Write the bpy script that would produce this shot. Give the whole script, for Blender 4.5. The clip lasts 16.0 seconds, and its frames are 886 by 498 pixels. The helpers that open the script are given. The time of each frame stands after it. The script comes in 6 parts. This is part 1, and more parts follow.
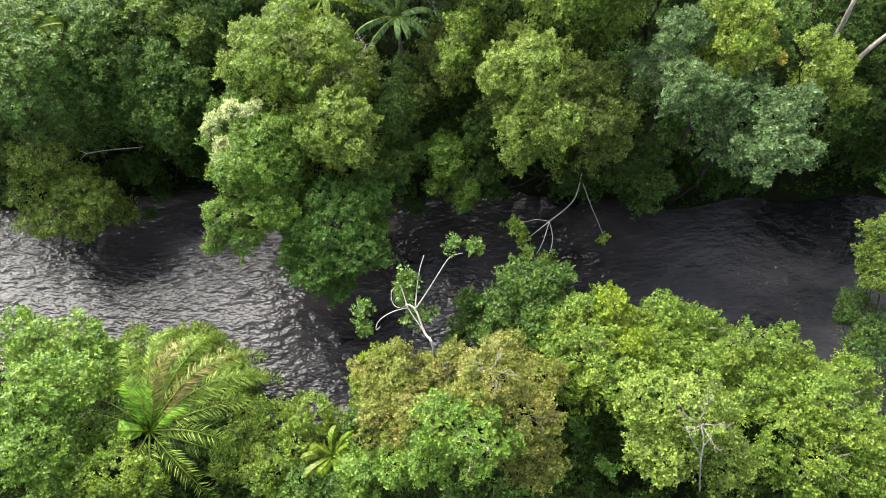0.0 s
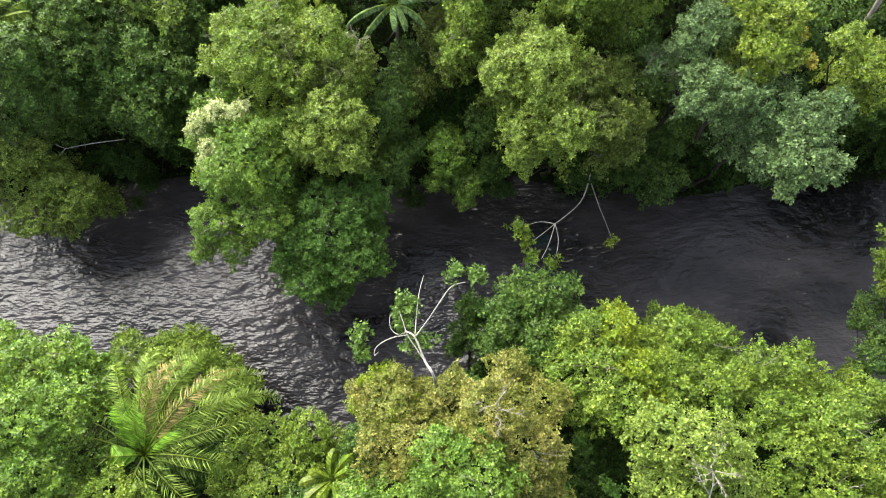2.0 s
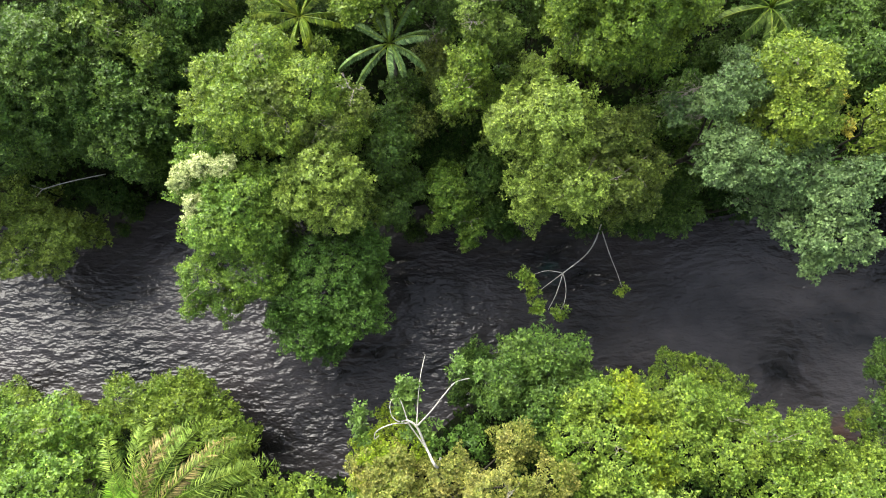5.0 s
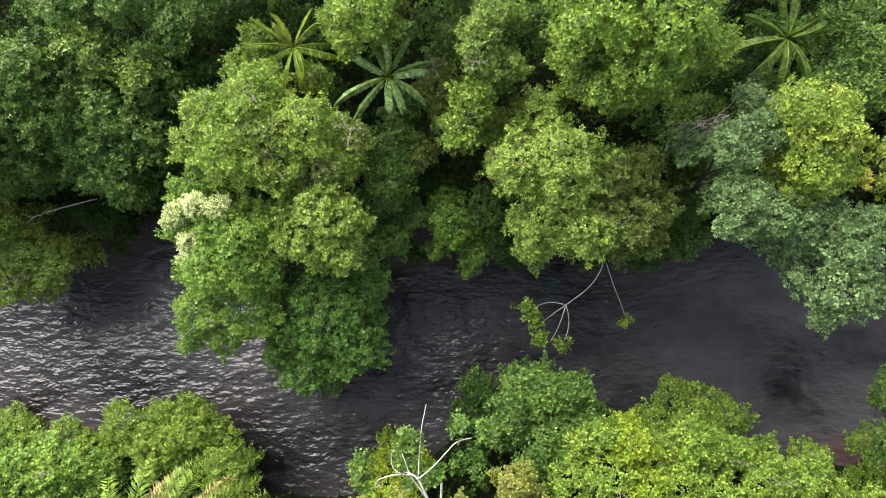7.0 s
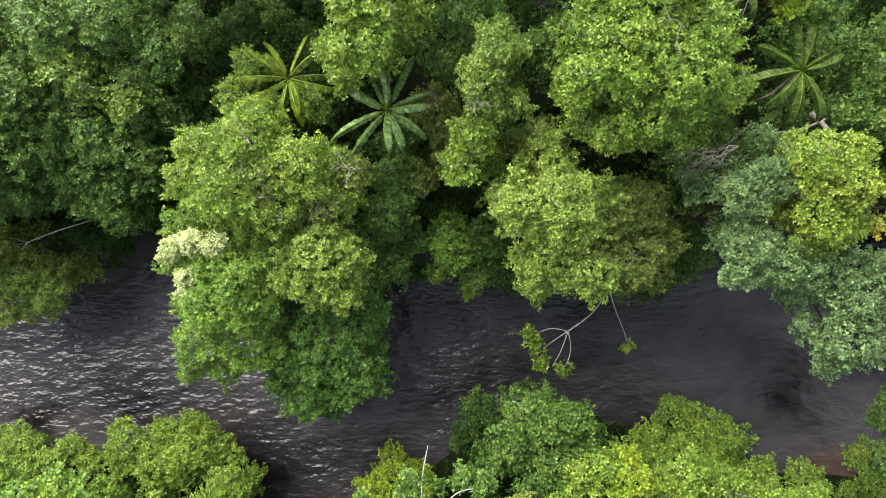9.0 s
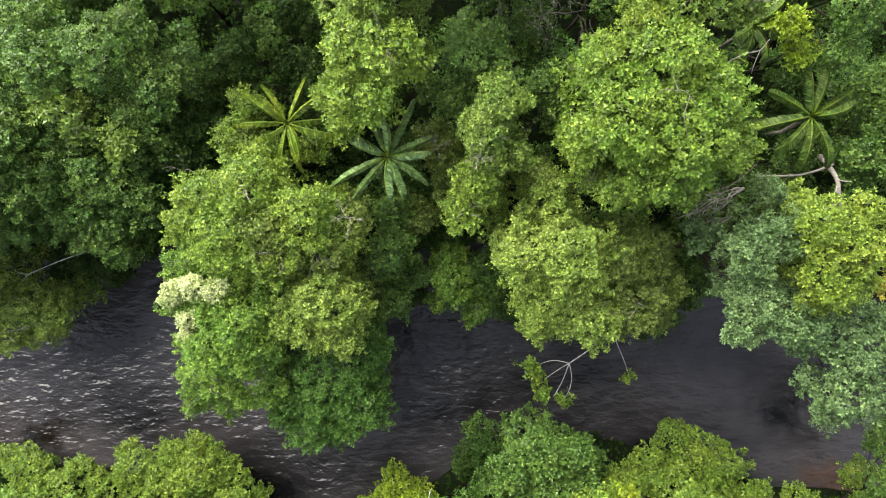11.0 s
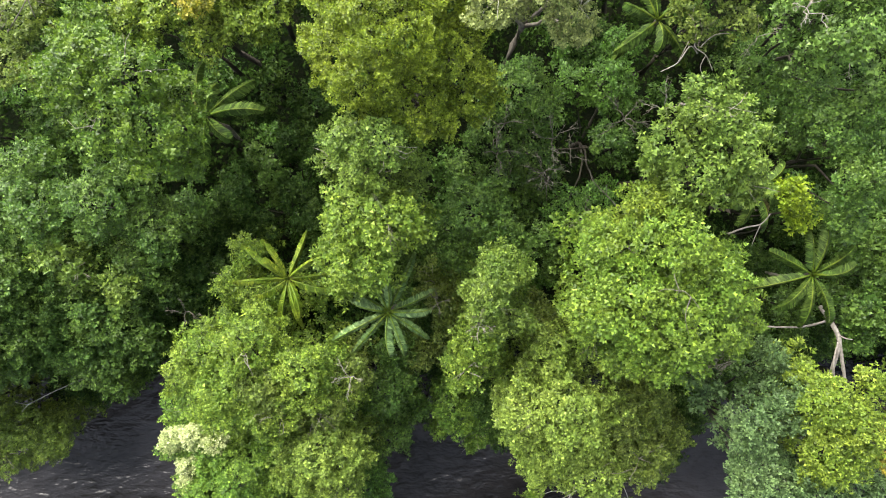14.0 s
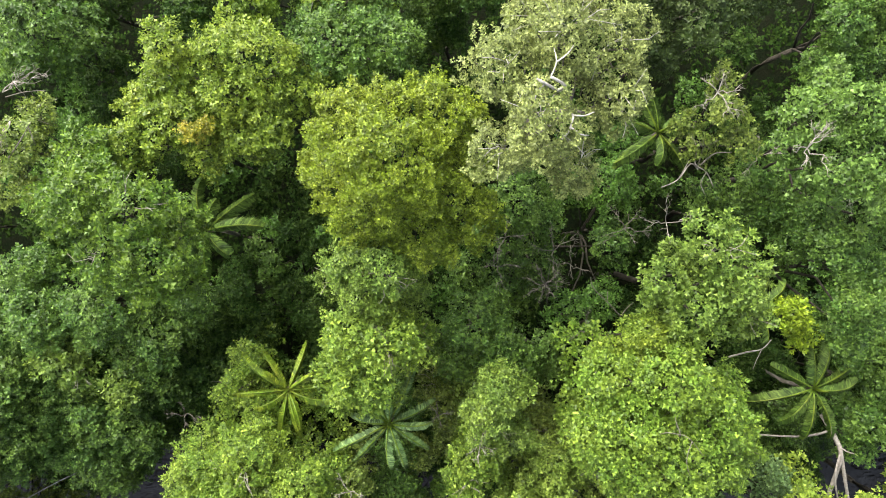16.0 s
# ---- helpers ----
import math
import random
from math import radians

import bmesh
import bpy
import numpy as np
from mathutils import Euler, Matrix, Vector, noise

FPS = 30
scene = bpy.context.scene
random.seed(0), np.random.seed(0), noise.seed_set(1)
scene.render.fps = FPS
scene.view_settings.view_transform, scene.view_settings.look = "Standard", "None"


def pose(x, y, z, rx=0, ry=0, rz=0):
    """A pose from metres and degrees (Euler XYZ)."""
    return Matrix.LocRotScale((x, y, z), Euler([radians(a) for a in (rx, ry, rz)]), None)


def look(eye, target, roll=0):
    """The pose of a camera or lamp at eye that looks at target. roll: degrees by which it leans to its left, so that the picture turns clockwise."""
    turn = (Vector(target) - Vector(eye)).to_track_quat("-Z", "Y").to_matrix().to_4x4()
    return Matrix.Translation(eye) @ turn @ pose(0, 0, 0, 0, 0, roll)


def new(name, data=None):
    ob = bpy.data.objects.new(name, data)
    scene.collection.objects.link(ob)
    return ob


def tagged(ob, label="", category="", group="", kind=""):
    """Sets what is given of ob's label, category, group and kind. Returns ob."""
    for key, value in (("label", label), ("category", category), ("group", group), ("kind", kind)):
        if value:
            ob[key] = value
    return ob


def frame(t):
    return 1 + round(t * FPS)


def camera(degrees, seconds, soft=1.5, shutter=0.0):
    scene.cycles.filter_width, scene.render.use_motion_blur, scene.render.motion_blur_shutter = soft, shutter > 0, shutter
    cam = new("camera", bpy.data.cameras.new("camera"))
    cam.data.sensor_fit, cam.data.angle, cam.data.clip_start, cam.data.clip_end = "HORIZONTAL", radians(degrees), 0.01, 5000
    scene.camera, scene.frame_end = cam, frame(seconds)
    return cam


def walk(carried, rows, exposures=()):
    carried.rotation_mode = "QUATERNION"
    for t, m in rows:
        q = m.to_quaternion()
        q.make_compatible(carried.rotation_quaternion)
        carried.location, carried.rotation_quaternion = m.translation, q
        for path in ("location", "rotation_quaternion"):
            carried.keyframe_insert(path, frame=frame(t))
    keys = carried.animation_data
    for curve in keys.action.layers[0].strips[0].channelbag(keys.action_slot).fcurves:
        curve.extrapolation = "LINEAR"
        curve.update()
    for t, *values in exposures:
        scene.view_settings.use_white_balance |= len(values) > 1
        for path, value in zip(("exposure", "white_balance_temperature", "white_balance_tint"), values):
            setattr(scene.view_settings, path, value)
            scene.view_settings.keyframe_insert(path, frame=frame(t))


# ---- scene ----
cam = camera(65.6, 16.0, soft=1.0)
METRES, EYE, TILT, LEAN, TURN = 45.0, 55.0, -65.0, 0.0, 0.0
ROWS = [
    (0.0, 0.0, 0.0, 0.0, 0.0, 0.0, -0.0),
    (0.5, -0.0006, 0.0139, 0.0292, -0.01, -1.55, 0.02),
    (1.0, -0.0011, 0.0277, 0.0587, -0.02, -3.09, 0.06),
    (1.5, -0.0009, 0.0416, 0.0881, -0.02, -4.57, 0.08),
    (2.0, -0.0013, 0.0555, 0.1175, -0.03, -5.93, 0.12),
    (2.5, -0.0016, 0.0695, 0.148, -0.02, -7.24, 0.15),
    (3.0, -0.0025, 0.0838, 0.1779, -0.05, -8.4, 0.17),
    (3.5, -0.0024, 0.0981, 0.2092, -0.04, -9.47, 0.2),
    (4.0, -0.0028, 0.1121, 0.2401, -0.06, -10.47, 0.24),
    (4.5, -0.0032, 0.1261, 0.2707, -0.06, -11.43, 0.27),
    (7.0, -0.0054, 0.1903, 0.4097, -0.16, -16.53, 0.37),
    (7.5, -0.0054, 0.203, 0.4363, -0.16, -17.59, 0.4),
    (8.0, -0.0054, 0.2161, 0.4634, -0.17, -18.69, 0.43),
    (8.5, -0.0055, 0.2289, 0.49, -0.18, -19.78, 0.46),
    (11.0, -0.0059, 0.2927, 0.624, -0.17, -25.19, 0.61),
    (11.5, -0.0069, 0.3051, 0.651, -0.22, -25.06, 0.59),
    (12.0, -0.0066, 0.3183, 0.6785, -0.21, -24.99, 0.62),
    (12.5, -0.0066, 0.3311, 0.7056, -0.22, -24.91, 0.64),
    (13.0, -0.0064, 0.3436, 0.7325, -0.22, -24.8, 0.65),
    (13.5, -0.0058, 0.3564, 0.7598, -0.22, -24.73, 0.65),
    (14.0, -0.005, 0.3694, 0.7879, -0.21, -24.67, 0.66),
    (14.5, -0.0043, 0.3825, 0.8162, -0.19, -24.57, 0.67),
    (15.0, -0.0041, 0.3959, 0.8452, -0.19, -24.45, 0.68),
    (15.5, -0.0036, 0.4097, 0.8749, -0.19, -24.36, 0.69),
    (16.0, -0.0035, 0.4239, 0.9056, -0.19, -24.3, 0.7),
]
walk(cam, [(t, pose(0, 0, EYE, TILT, LEAN, TURN) @ pose(METRES * x, METRES * y, METRES * z, 90 + pitch, roll, yaw)) for t, x, y, z, yaw, pitch, roll in ROWS])

# ---- sky, sun ----
scene.view_settings.exposure = 2.5
SUN_EL, SUN_AZ = 35.0, 122.0     # degrees; azimuth counted from +x towards +y
world = bpy.data.worlds.new("sky")
scene.world = world
world.use_nodes = True
wn = world.node_tree.nodes
wn.clear()
sky = wn.new("ShaderNodeTexSky")
sky.sky_type = "NISHITA"
sky.sun_disc = False
sky.sun_elevation = radians(SUN_EL)
sky.sun_rotation = radians(90 - SUN_AZ)
sky.air_density, sky.dust_density, sky.ozone_density = 1.0, 1.5, 1.0
bg = wn.new("ShaderNodeBackground")
bg.inputs["Strength"].default_value = 0.13
wo = wn.new("ShaderNodeOutputWorld")
veil = wn.new("ShaderNodeHueSaturation")     # thin bright cloud: a whiter sky
veil.inputs["Saturation"].default_value = 0.42
world.node_tree.links.new(sky.outputs[0], veil.inputs["Color"])
world.node_tree.links.new(veil.outputs[0], bg.inputs[0])
world.node_tree.links.new(bg.outputs[0], wo.inputs[0])

sun_data = bpy.data.lights.new("sun", "SUN")
sun_data.energy, sun_data.angle, sun_data.color = 4.7, radians(66.0), (1.0, 0.965, 0.87)
sun = new("sun", sun_data)
sun.matrix_world = look((math.cos(radians(SUN_AZ)) * math.cos(radians(SUN_EL)) * 200, math.sin(radians(SUN_AZ)) * math.cos(radians(SUN_EL)) * 200 + 25,
                         math.sin(radians(SUN_EL)) * 200), (0, 25, 0))


# ---- materials ----
def nodes_of(name):
    m = bpy.data.materials.new(name)
    m.use_nodes = True
    nt = m.node_tree
    nt.nodes.clear()
    return m, nt, nt.nodes.new("ShaderNodeOutputMaterial")


def mixed(nt, fac, a, b, blend="MIX"):
    n = nt.nodes.new("ShaderNodeMix")
    n.data_type, n.blend_type = "RGBA", blend
    for socket, v in ((n.inputs[0], fac), (n.inputs[6], a), (n.inputs[7], b)):
        if hasattr(v, "links"):
            nt.links.new(v, socket)
        else:
            socket.default_value = v if isinstance(v, float) else (*v[:3], 1.0)
    return n.outputs[2]


def noise_of(nt, scale, detail=3.0, rough=0.55, stretch=None):
    tc = nt.nodes.new("ShaderNodeTexCoord")
    src = tc.outputs["Object"]
    if stretch:
        mp = nt.nodes.new("ShaderNodeMapping")
        mp.inputs["Scale"].default_value = stretch
        nt.links.new(src, mp.inputs[0])
        src = mp.outputs[0]
    n = nt.nodes.new("ShaderNodeTexNoise")
    n.inputs["Scale"].default_value, n.inputs["Detail"].default_value, n.inputs["Roughness"].default_value = scale, detail, rough
    nt.links.new(src, n.inputs["Vector"])
    return n.outputs["Fac"]


def ramp(nt, fac, lo, hi):
    r = nt.nodes.new("ShaderNodeMapRange")
    r.inputs[1].default_value, r.inputs[2].default_value = lo, hi
    nt.links.new(fac, r.inputs[0])
    return r.outputs[0]


def leaf_material(name, colour, tint, glow=0.33, rough=0.45, gloss=0.2):
    """Leaf blades: a base green, a second tint in patches, light passing through them; gap shade and bright specks are
    put into the colour as dark tufts, dark and light blades.
    """
    m, nt, out = nodes_of(name)
    colour, tint = (tuple(v * f for v, f in zip(w, (0.62, 0.61, 0.55))) for w in (colour, tint))
    geo = nt.nodes.new("ShaderNodeNewGeometry")
    rnd = geo.outputs["Random Per Island"]
    patch = ramp(nt, noise_of(nt, 0.55, 2.0), 0.42, 0.68)
    c = mixed(nt, patch, colour, tint)
    # shade between tufts, painted as darker noise patches
    c = mixed(nt, ramp(nt, noise_of(nt, 2.6, 2.0, 0.6), 0.60, 0.32), c, tuple(v * 0.40 for v in colour))
    # blade colours that deepen the gaps and stand for glossy specks
    dark = tuple(v * 0.36 for v in colour)
    light = tuple(min(v * 1.7, 0.9) for v in tint)
    c = mixed(nt, ramp(nt, rnd, 0.46, -0.05), c, dark)
    c = mixed(nt, ramp(nt, rnd, 0.72, 1.15), c, light)
    p = nt.nodes.new("ShaderNodeBsdfPrincipled")
    p.inputs["Roughness"].default_value = rough
    p.inputs["Specular IOR Level"].default_value = gloss
    nt.links.new(c, p.inputs["Base Color"])
    tr = nt.nodes.new("ShaderNodeBsdfTranslucent")
    nt.links.new(mixed(nt, 0.6, c, (1.0, 1.0, 0.45), "MULTIPLY"), tr.inputs[0])
    mx = nt.nodes.new("ShaderNodeMixShader")
    mx.inputs[0].default_value = glow
    nt.links.new(p.outputs[0], mx.inputs[1])
    nt.links.new(tr.outputs[0], mx.inputs[2])
    nt.links.new(mx.outputs[0], out.inputs[0])
    return m


LEAF = {
    "dome": leaf_material("leaf_dome", (0.175, 0.262, 0.022), (0.250, 0.319, 0.031)),
    "grey": leaf_material("leaf_grey", (0.238, 0.298, 0.098), (0.305, 0.352, 0.125)),
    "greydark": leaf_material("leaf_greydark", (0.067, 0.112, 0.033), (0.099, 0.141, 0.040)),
    "vivid": leaf_material("leaf_vivid", (0.111, 0.213, 0.042), (0.159, 0.257, 0.054)),
    "olive": leaf_material("leaf_olive", (0.150, 0.226, 0.042), (0.212, 0.270, 0.056)),
    "light": leaf_material("leaf_light", (0.156, 0.267, 0.046), (0.231, 0.326, 0.060)),
    "light2": leaf_material("leaf_light_two", (0.202, 0.316, 0.054), (0.304, 0.403, 0.076)),
    "lime": leaf_material("leaf_lime", (0.250, 0.391, 0.024), (0.338, 0.444, 0.038)),
    "mid": leaf_material("leaf_mid", (0.089, 0.186, 0.037), (0.152, 0.249, 0.046)),
    "bright": leaf_material("leaf_bright", (0.166, 0.288, 0.040), (0.270, 0.366, 0.052)),
    "soft": leaf_material("leaf_soft", (0.095, 0.192, 0.026), (0.160, 0.248, 0.030)),
    "gold": leaf_material("leaf_gold", (0.140, 0.278, 0.042), (0.240, 0.366, 0.054)),
    "yellow": leaf_material("leaf_yellow", (0.182, 0.292, 0.036), (0.268, 0.345, 0.046)),
    "yellow2": leaf_material("leaf_yellow_two", (0.209, 0.332, 0.027), (0.326, 0.396, 0.031)),
    "blue": leaf_material("leaf_blue", (0.118, 0.212, 0.078), (0.185, 0.280, 0.108)),
    # dark green leaves, with the shade of canopy gaps put into the colour
    "dark": leaf_material("leaf_dark_shade", (0.042, 0.095, 0.020), (0.070, 0.115, 0.024), 0.33, 0.5, 0.07),
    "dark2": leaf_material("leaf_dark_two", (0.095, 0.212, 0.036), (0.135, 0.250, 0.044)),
    "brown": leaf_material("leaf_brown", (0.233, 0.285, 0.056), (0.324, 0.299, 0.085)),
    "pale": leaf_material("leaf_pale", (0.50, 0.60, 0.26), (0.72, 0.78, 0.42), 0.25),
    "palm": leaf_material("leaf_palm", (0.079, 0.150, 0.029), (0.132, 0.198, 0.041), 0.30, 0.5, 0.1),
    "palm_blue": leaf_material("leaf_palm_blue", (0.165, 0.285, 0.105), (0.250, 0.350, 0.140), 0.28, 0.5, 0.15),
    "palm_light": leaf_material("leaf_palm_light", (0.154, 0.257, 0.023), (0.235, 0.288, 0.034), 0.35, 0.4),
    "palm_sun": leaf_material("leaf_palm_sun", (0.190, 0.400, 0.040), (0.260, 0.470, 0.055), 0.38, 0.5, 0.1),
    "palm_long": leaf_material("leaf_palm_long", (0.185, 0.300, 0.050), (0.280, 0.385, 0.080), 0.32, 0.5, 0.1),
    "palm_dry": leaf_material("leaf_palm_dry", (0.263, 0.215, 0.079), (0.350, 0.286, 0.110), 0.2, 0.6),
    "sunny": leaf_material("leaf_sunny", (0.148, 0.270, 0.034), (0.225, 0.325, 0.044)),
    "amber": leaf_material("leaf_amber", (0.300, 0.330, 0.040), (0.400, 0.330, 0.046)),
    # undergrowth leaves: green taken down to near black to stand for forest shade
    "floor_shade": leaf_material("leaf_under_shade", (0.020, 0.044, 0.010), (0.034, 0.058, 0.012), 0.2, 0.9, 0.01),
}


def bark_material(name, a, b, scale=6.0):
    m, nt, out = nodes_of(name)
    f = noise_of(nt, scale, 5.0, 0.65, (1.0, 1.0, 0.35))
    p = nt.nodes.new("ShaderNodeBsdfPrincipled")
    p.inputs["Roughness"].default_value, p.inputs["Specular IOR Level"].default_value = 0.85, 0.1
    nt.links.new(mixed(nt, ramp(nt, f, 0.35, 0.65), a, b), p.inputs["Base Color"])
    bp = nt.nodes.new("ShaderNodeBump")
    bp.inputs["Strength"].default_value, bp.inputs["Distance"].default_value = 0.5, 0.03
    nt.links.new(f, bp.inputs["Height"])
    nt.links.new(bp.outputs[0], p.inputs["Normal"])
    nt.links.new(p.outputs[0], out.inputs[0])
    return m


BARK = bark_material("bark_brown", (0.013, 0.011, 0.008), (0.031, 0.027, 0.021))
BARK_GREY = bark_material("bark_grey", (0.046, 0.040, 0.034), (0.098, 0.088, 0.072))
BARK_DEAD = bark_material("bark_dead", (0.104, 0.091, 0.078), (0.195, 0.176, 0.153))
BARK_PALE = bark_material("bark_pale", (0.137, 0.127, 0.111), (0.273, 0.260, 0.234))


def ground_material():
    m, nt, out = nodes_of("forest_floor_shade")
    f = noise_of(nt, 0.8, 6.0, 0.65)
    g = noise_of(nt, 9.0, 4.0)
    # leaf litter darkened to near black: canopy shade painted into the ground colour
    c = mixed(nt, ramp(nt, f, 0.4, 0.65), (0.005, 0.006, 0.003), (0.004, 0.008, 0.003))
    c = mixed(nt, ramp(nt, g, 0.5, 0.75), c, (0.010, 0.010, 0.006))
    p = nt.nodes.new("ShaderNodeBsdfPrincipled")
    p.inputs["Roughness"].default_value = 0.95
    p.inputs["Specular IOR Level"].default_value = 0.01
    nt.links.new(c, p.inputs["Base Color"])
    bp = nt.nodes.new("ShaderNodeBump")
    bp.inputs["Strength"].default_value, bp.inputs["Distance"].default_value = 0.8, 0.1
    nt.links.new(g, bp.inputs["Height"])
    nt.links.new(bp.outputs[0], p.inputs["Normal"])
    nt.links.new(p.outputs[0], out.inputs[0])
    return m


def water_material():
    m, nt, out = nodes_of("dark_river_water")
    # pale grey patches: sky sheen put into the silty water colour
    tone = ramp(nt, noise_of(nt, 0.12, 4.0, 0.6, (0.6, 1.0, 1.0)), 0.36, 0.64)
    c = mixed(nt, tone, (0.003, 0.003, 0.003), (0.029, 0.026, 0.027))
    # reddish sand shallows and a weedy patch through tea-coloured water; near-black spots paint tree reflections
    for place, reach, bed in (((30.5, 9.0, 0.0), 4.5, (0.040, 0.019, 0.009)), ((-37.0, 12.0, 0.0), 8.0, (0.008, 0.005, 0.003)),
                              ((26.6, 17.3, 0.0), 2.2, (0.003, 0.003, 0.003)), ((-32.4, 16.0, 0.0), 3.0, (0.003, 0.002, 0.001)), ((8.4, 25.2, 0.0), 1.2, (0.008, 0.024, 0.020))):
        tc = nt.nodes.new("ShaderNodeTexCoord")
        far = nt.nodes.new("ShaderNodeVectorMath")
        far.operation = "DISTANCE"
        far.inputs[1].default_value = place
        nt.links.new(tc.outputs["Object"], far.inputs[0])
        wob = nt.nodes.new("ShaderNodeMath")
        wob.operation = "MULTIPLY_ADD"
        nt.links.new(noise_of(nt, 0.5, 4.0, 0.6), wob.inputs[0])
        wob.inputs[1].default_value = 7.0
        nt.links.new(far.outputs["Value"], wob.inputs[2])
        c = mixed(nt, ramp(nt, wob.outputs[0], reach + 3.5, reach * 0.6 + 2.0), c, bed)
    p = nt.nodes.new("ShaderNodeBsdfPrincipled")
    p.inputs["Roughness"].default_value, p.inputs["IOR"].default_value = 0.17, 1.33
    p.inputs["Specular IOR Level"].default_value = 0.38
    nt.links.new(c, p.inputs["Base Color"])
    # ripples: broken by slack patches, drawn out along the current
    calm = ramp(nt, noise_of(nt, 0.16, 3.0, 0.6, (0.7, 1.2, 1.0)), 0.34, 0.60)
    below = None
    for scale, detail, height in ((0.60, 1.0, 0.16), (1.25, 2.0, 0.23), (3.0, 2.0, 0.06)):
        wave = nt.nodes.new("ShaderNodeMath")
        wave.operation = "MULTIPLY"
        nt.links.new(noise_of(nt, scale, detail, 0.55, (0.7, 1.25, 1.0)), wave.inputs[0])
        least = nt.nodes.new("ShaderNodeMath")
        least.operation = "MULTIPLY_ADD"
        nt.links.new(calm, least.inputs[0])
        least.inputs[1].default_value, least.inputs[2].default_value = 0.35, 0.65
        nt.links.new(least.outputs[0], wave.inputs[1])
        b2 = nt.nodes.new("ShaderNodeBump")
        b2.inputs["Strength"].default_value, b2.inputs["Distance"].default_value = 1.0, height
        nt.links.new(wave.outputs[0], b2.inputs["Height"])
        if below:
            nt.links.new(below.outputs[0], b2.inputs["Normal"])
        below = b2
    nt.links.new(b2.outputs[0], p.inputs["Normal"])
    nt.links.new(p.outputs[0], out.inputs[0])
    return m


# ---- building blocks ----
def fast_mesh(name, verts, sizes_of_faces, material):
    """A mesh of separate faces: verts in order, every face taking the next 3 or 4 of them."""
    me = bpy.data.meshes.new(name)
    verts = np.asarray(verts, np.float32).reshape(-1, 3)
    n = len(verts)
    me.vertices.add(n)
    me.vertices.foreach_set("co", verts.ravel())
    me.loops.add(n)
    me.loops.foreach_set("vertex_index", np.arange(n, dtype=np.int32))
    me.polygons.add(n // sizes_of_faces)
    me.polygons.foreach_set("loop_start", np.arange(0, n, sizes_of_faces, dtype=np.int32))
    me.update(calc_edges=True)
    me.materials.append(material)
    return me


def grid_mesh(name, xs, ys, z, material):
    """A smooth sheet over the grid xs, ys with heights z[j, i]."""
    X, Y = np.meshgrid(xs, ys)
    v = np.stack([X, Y, z], -1).reshape(-1, 3).astype(np.float32)
    nx, ny = len(xs), len(ys)
    i, j = np.meshgrid(np.arange(nx - 1), np.arange(ny - 1))
    a = (j * nx + i).ravel()
    f = np.stack([a, a + 1, a + nx + 1, a + nx], 1).astype(np.int32)
    me = bpy.data.meshes.new(name)
    me.vertices.add(len(v))
    me.vertices.foreach_set("co", v.ravel())
    me.loops.add(f.size)
    me.loops.foreach_set("vertex_index", f.ravel())
    me.polygons.add(len(f))
    me.polygons.foreach_set("loop_start", np.arange(0, f.size, 4, dtype=np.int32))
    me.polygons.foreach_set("use_smooth", np.ones(len(f), bool))
    me.update(calc_edges=True)
    me.materials.append(material)
    return me


def tube(bm, points, radii, sides=7):
    """A tapered bent stem through the points."""
    pts = [Vector(p) for p in points]
    rings = []
    for i, p in enumerate(pts):
        d = (pts[min(i + 1, len(pts) - 1)] - pts[max(i - 1, 0)]).normalized()
        q = d.to_track_quat("Z", "Y")
        rings.append([bm.verts.new(p + q @ Vector((math.cos(a) * radii[i], math.sin(a) * radii[i], 0)))
                      for a in (2 * math.pi * k / sides for k in range(sides))])
    for a, b in zip(rings, rings[1:]):
        for k in range(sides):
            bm.faces.new((a[k], a[(k + 1) % sides], b[(k + 1) % sides], b[k]))
    bm.faces.new(rings[-1])
    bm.faces.new(rings[0][::-1])


def bend(p, q, sag, rng, n=5, wobble=0.06):
    """Points of a bowed branch from p to q."""
    p, q = np.array(p, float), np.array(q, float)
    l = np.linalg.norm(q - p)
    out = []
    for k in range(n):
        u = k / (n - 1)
        c = p + (q - p) * u
        c[2] += sag * l * 4 * u * (1 - u)
        if 0 < k < n - 1:
            c += rng.normal(0, wobble * l, 3)
        out.append(tuple(c))
    return out


def part(name, bm, material, parent, label="", smooth=True):
    me = bpy.data.meshes.new(name)
    if smooth:
        for f in bm.faces:
            f.smooth = True
    bm.to_mesh(me)
    bm.free()
    me.materials.append(material)
    return child(name, me, parent, label)


def child(name, me, parent, label=""):
    ob = new(name, me)
    ob.parent = parent
    if parent is not None:
        ob.matrix_parent_inverse = Matrix.Translation(-parent.location)
    return tagged(ob, label)


def unit(v):
    return v / np.maximum(np.linalg.norm(v, axis=-1, keepdims=True), 1e-6)


def blades(base, along, normal, length, width, fold=0.12, droop=0.15):
    """Leaf blades as folded diamonds, one per row: 4 corners each."""
    along = unit(along)
    side = unit(np.cross(along, normal))
    up = np.cross(side, along)
    L, W = length[:, None], width[:, None]
    mid = base + along * L * 0.48
    return np.stack([base, mid + side * W * 0.5 + up * L * fold, base + along * L - up * L * droop, mid - side * W * 0.5 + up * L * fold], 1)


def small_leaves(base, along, normal, length, width):
    """Small leaves as bent triangles, one per row: 3 corners each."""
    along = unit(along)
    side = unit(np.cross(along, normal))
    up = np.cross(side, along)
    L, W = length[:, None], width[:, None]
    return np.stack([base + along * L * 0.25 + side * W * 0.5, base + along * L - up * L * 0.15, base + along * L * 0.15 - side * W * 0.5], 1)


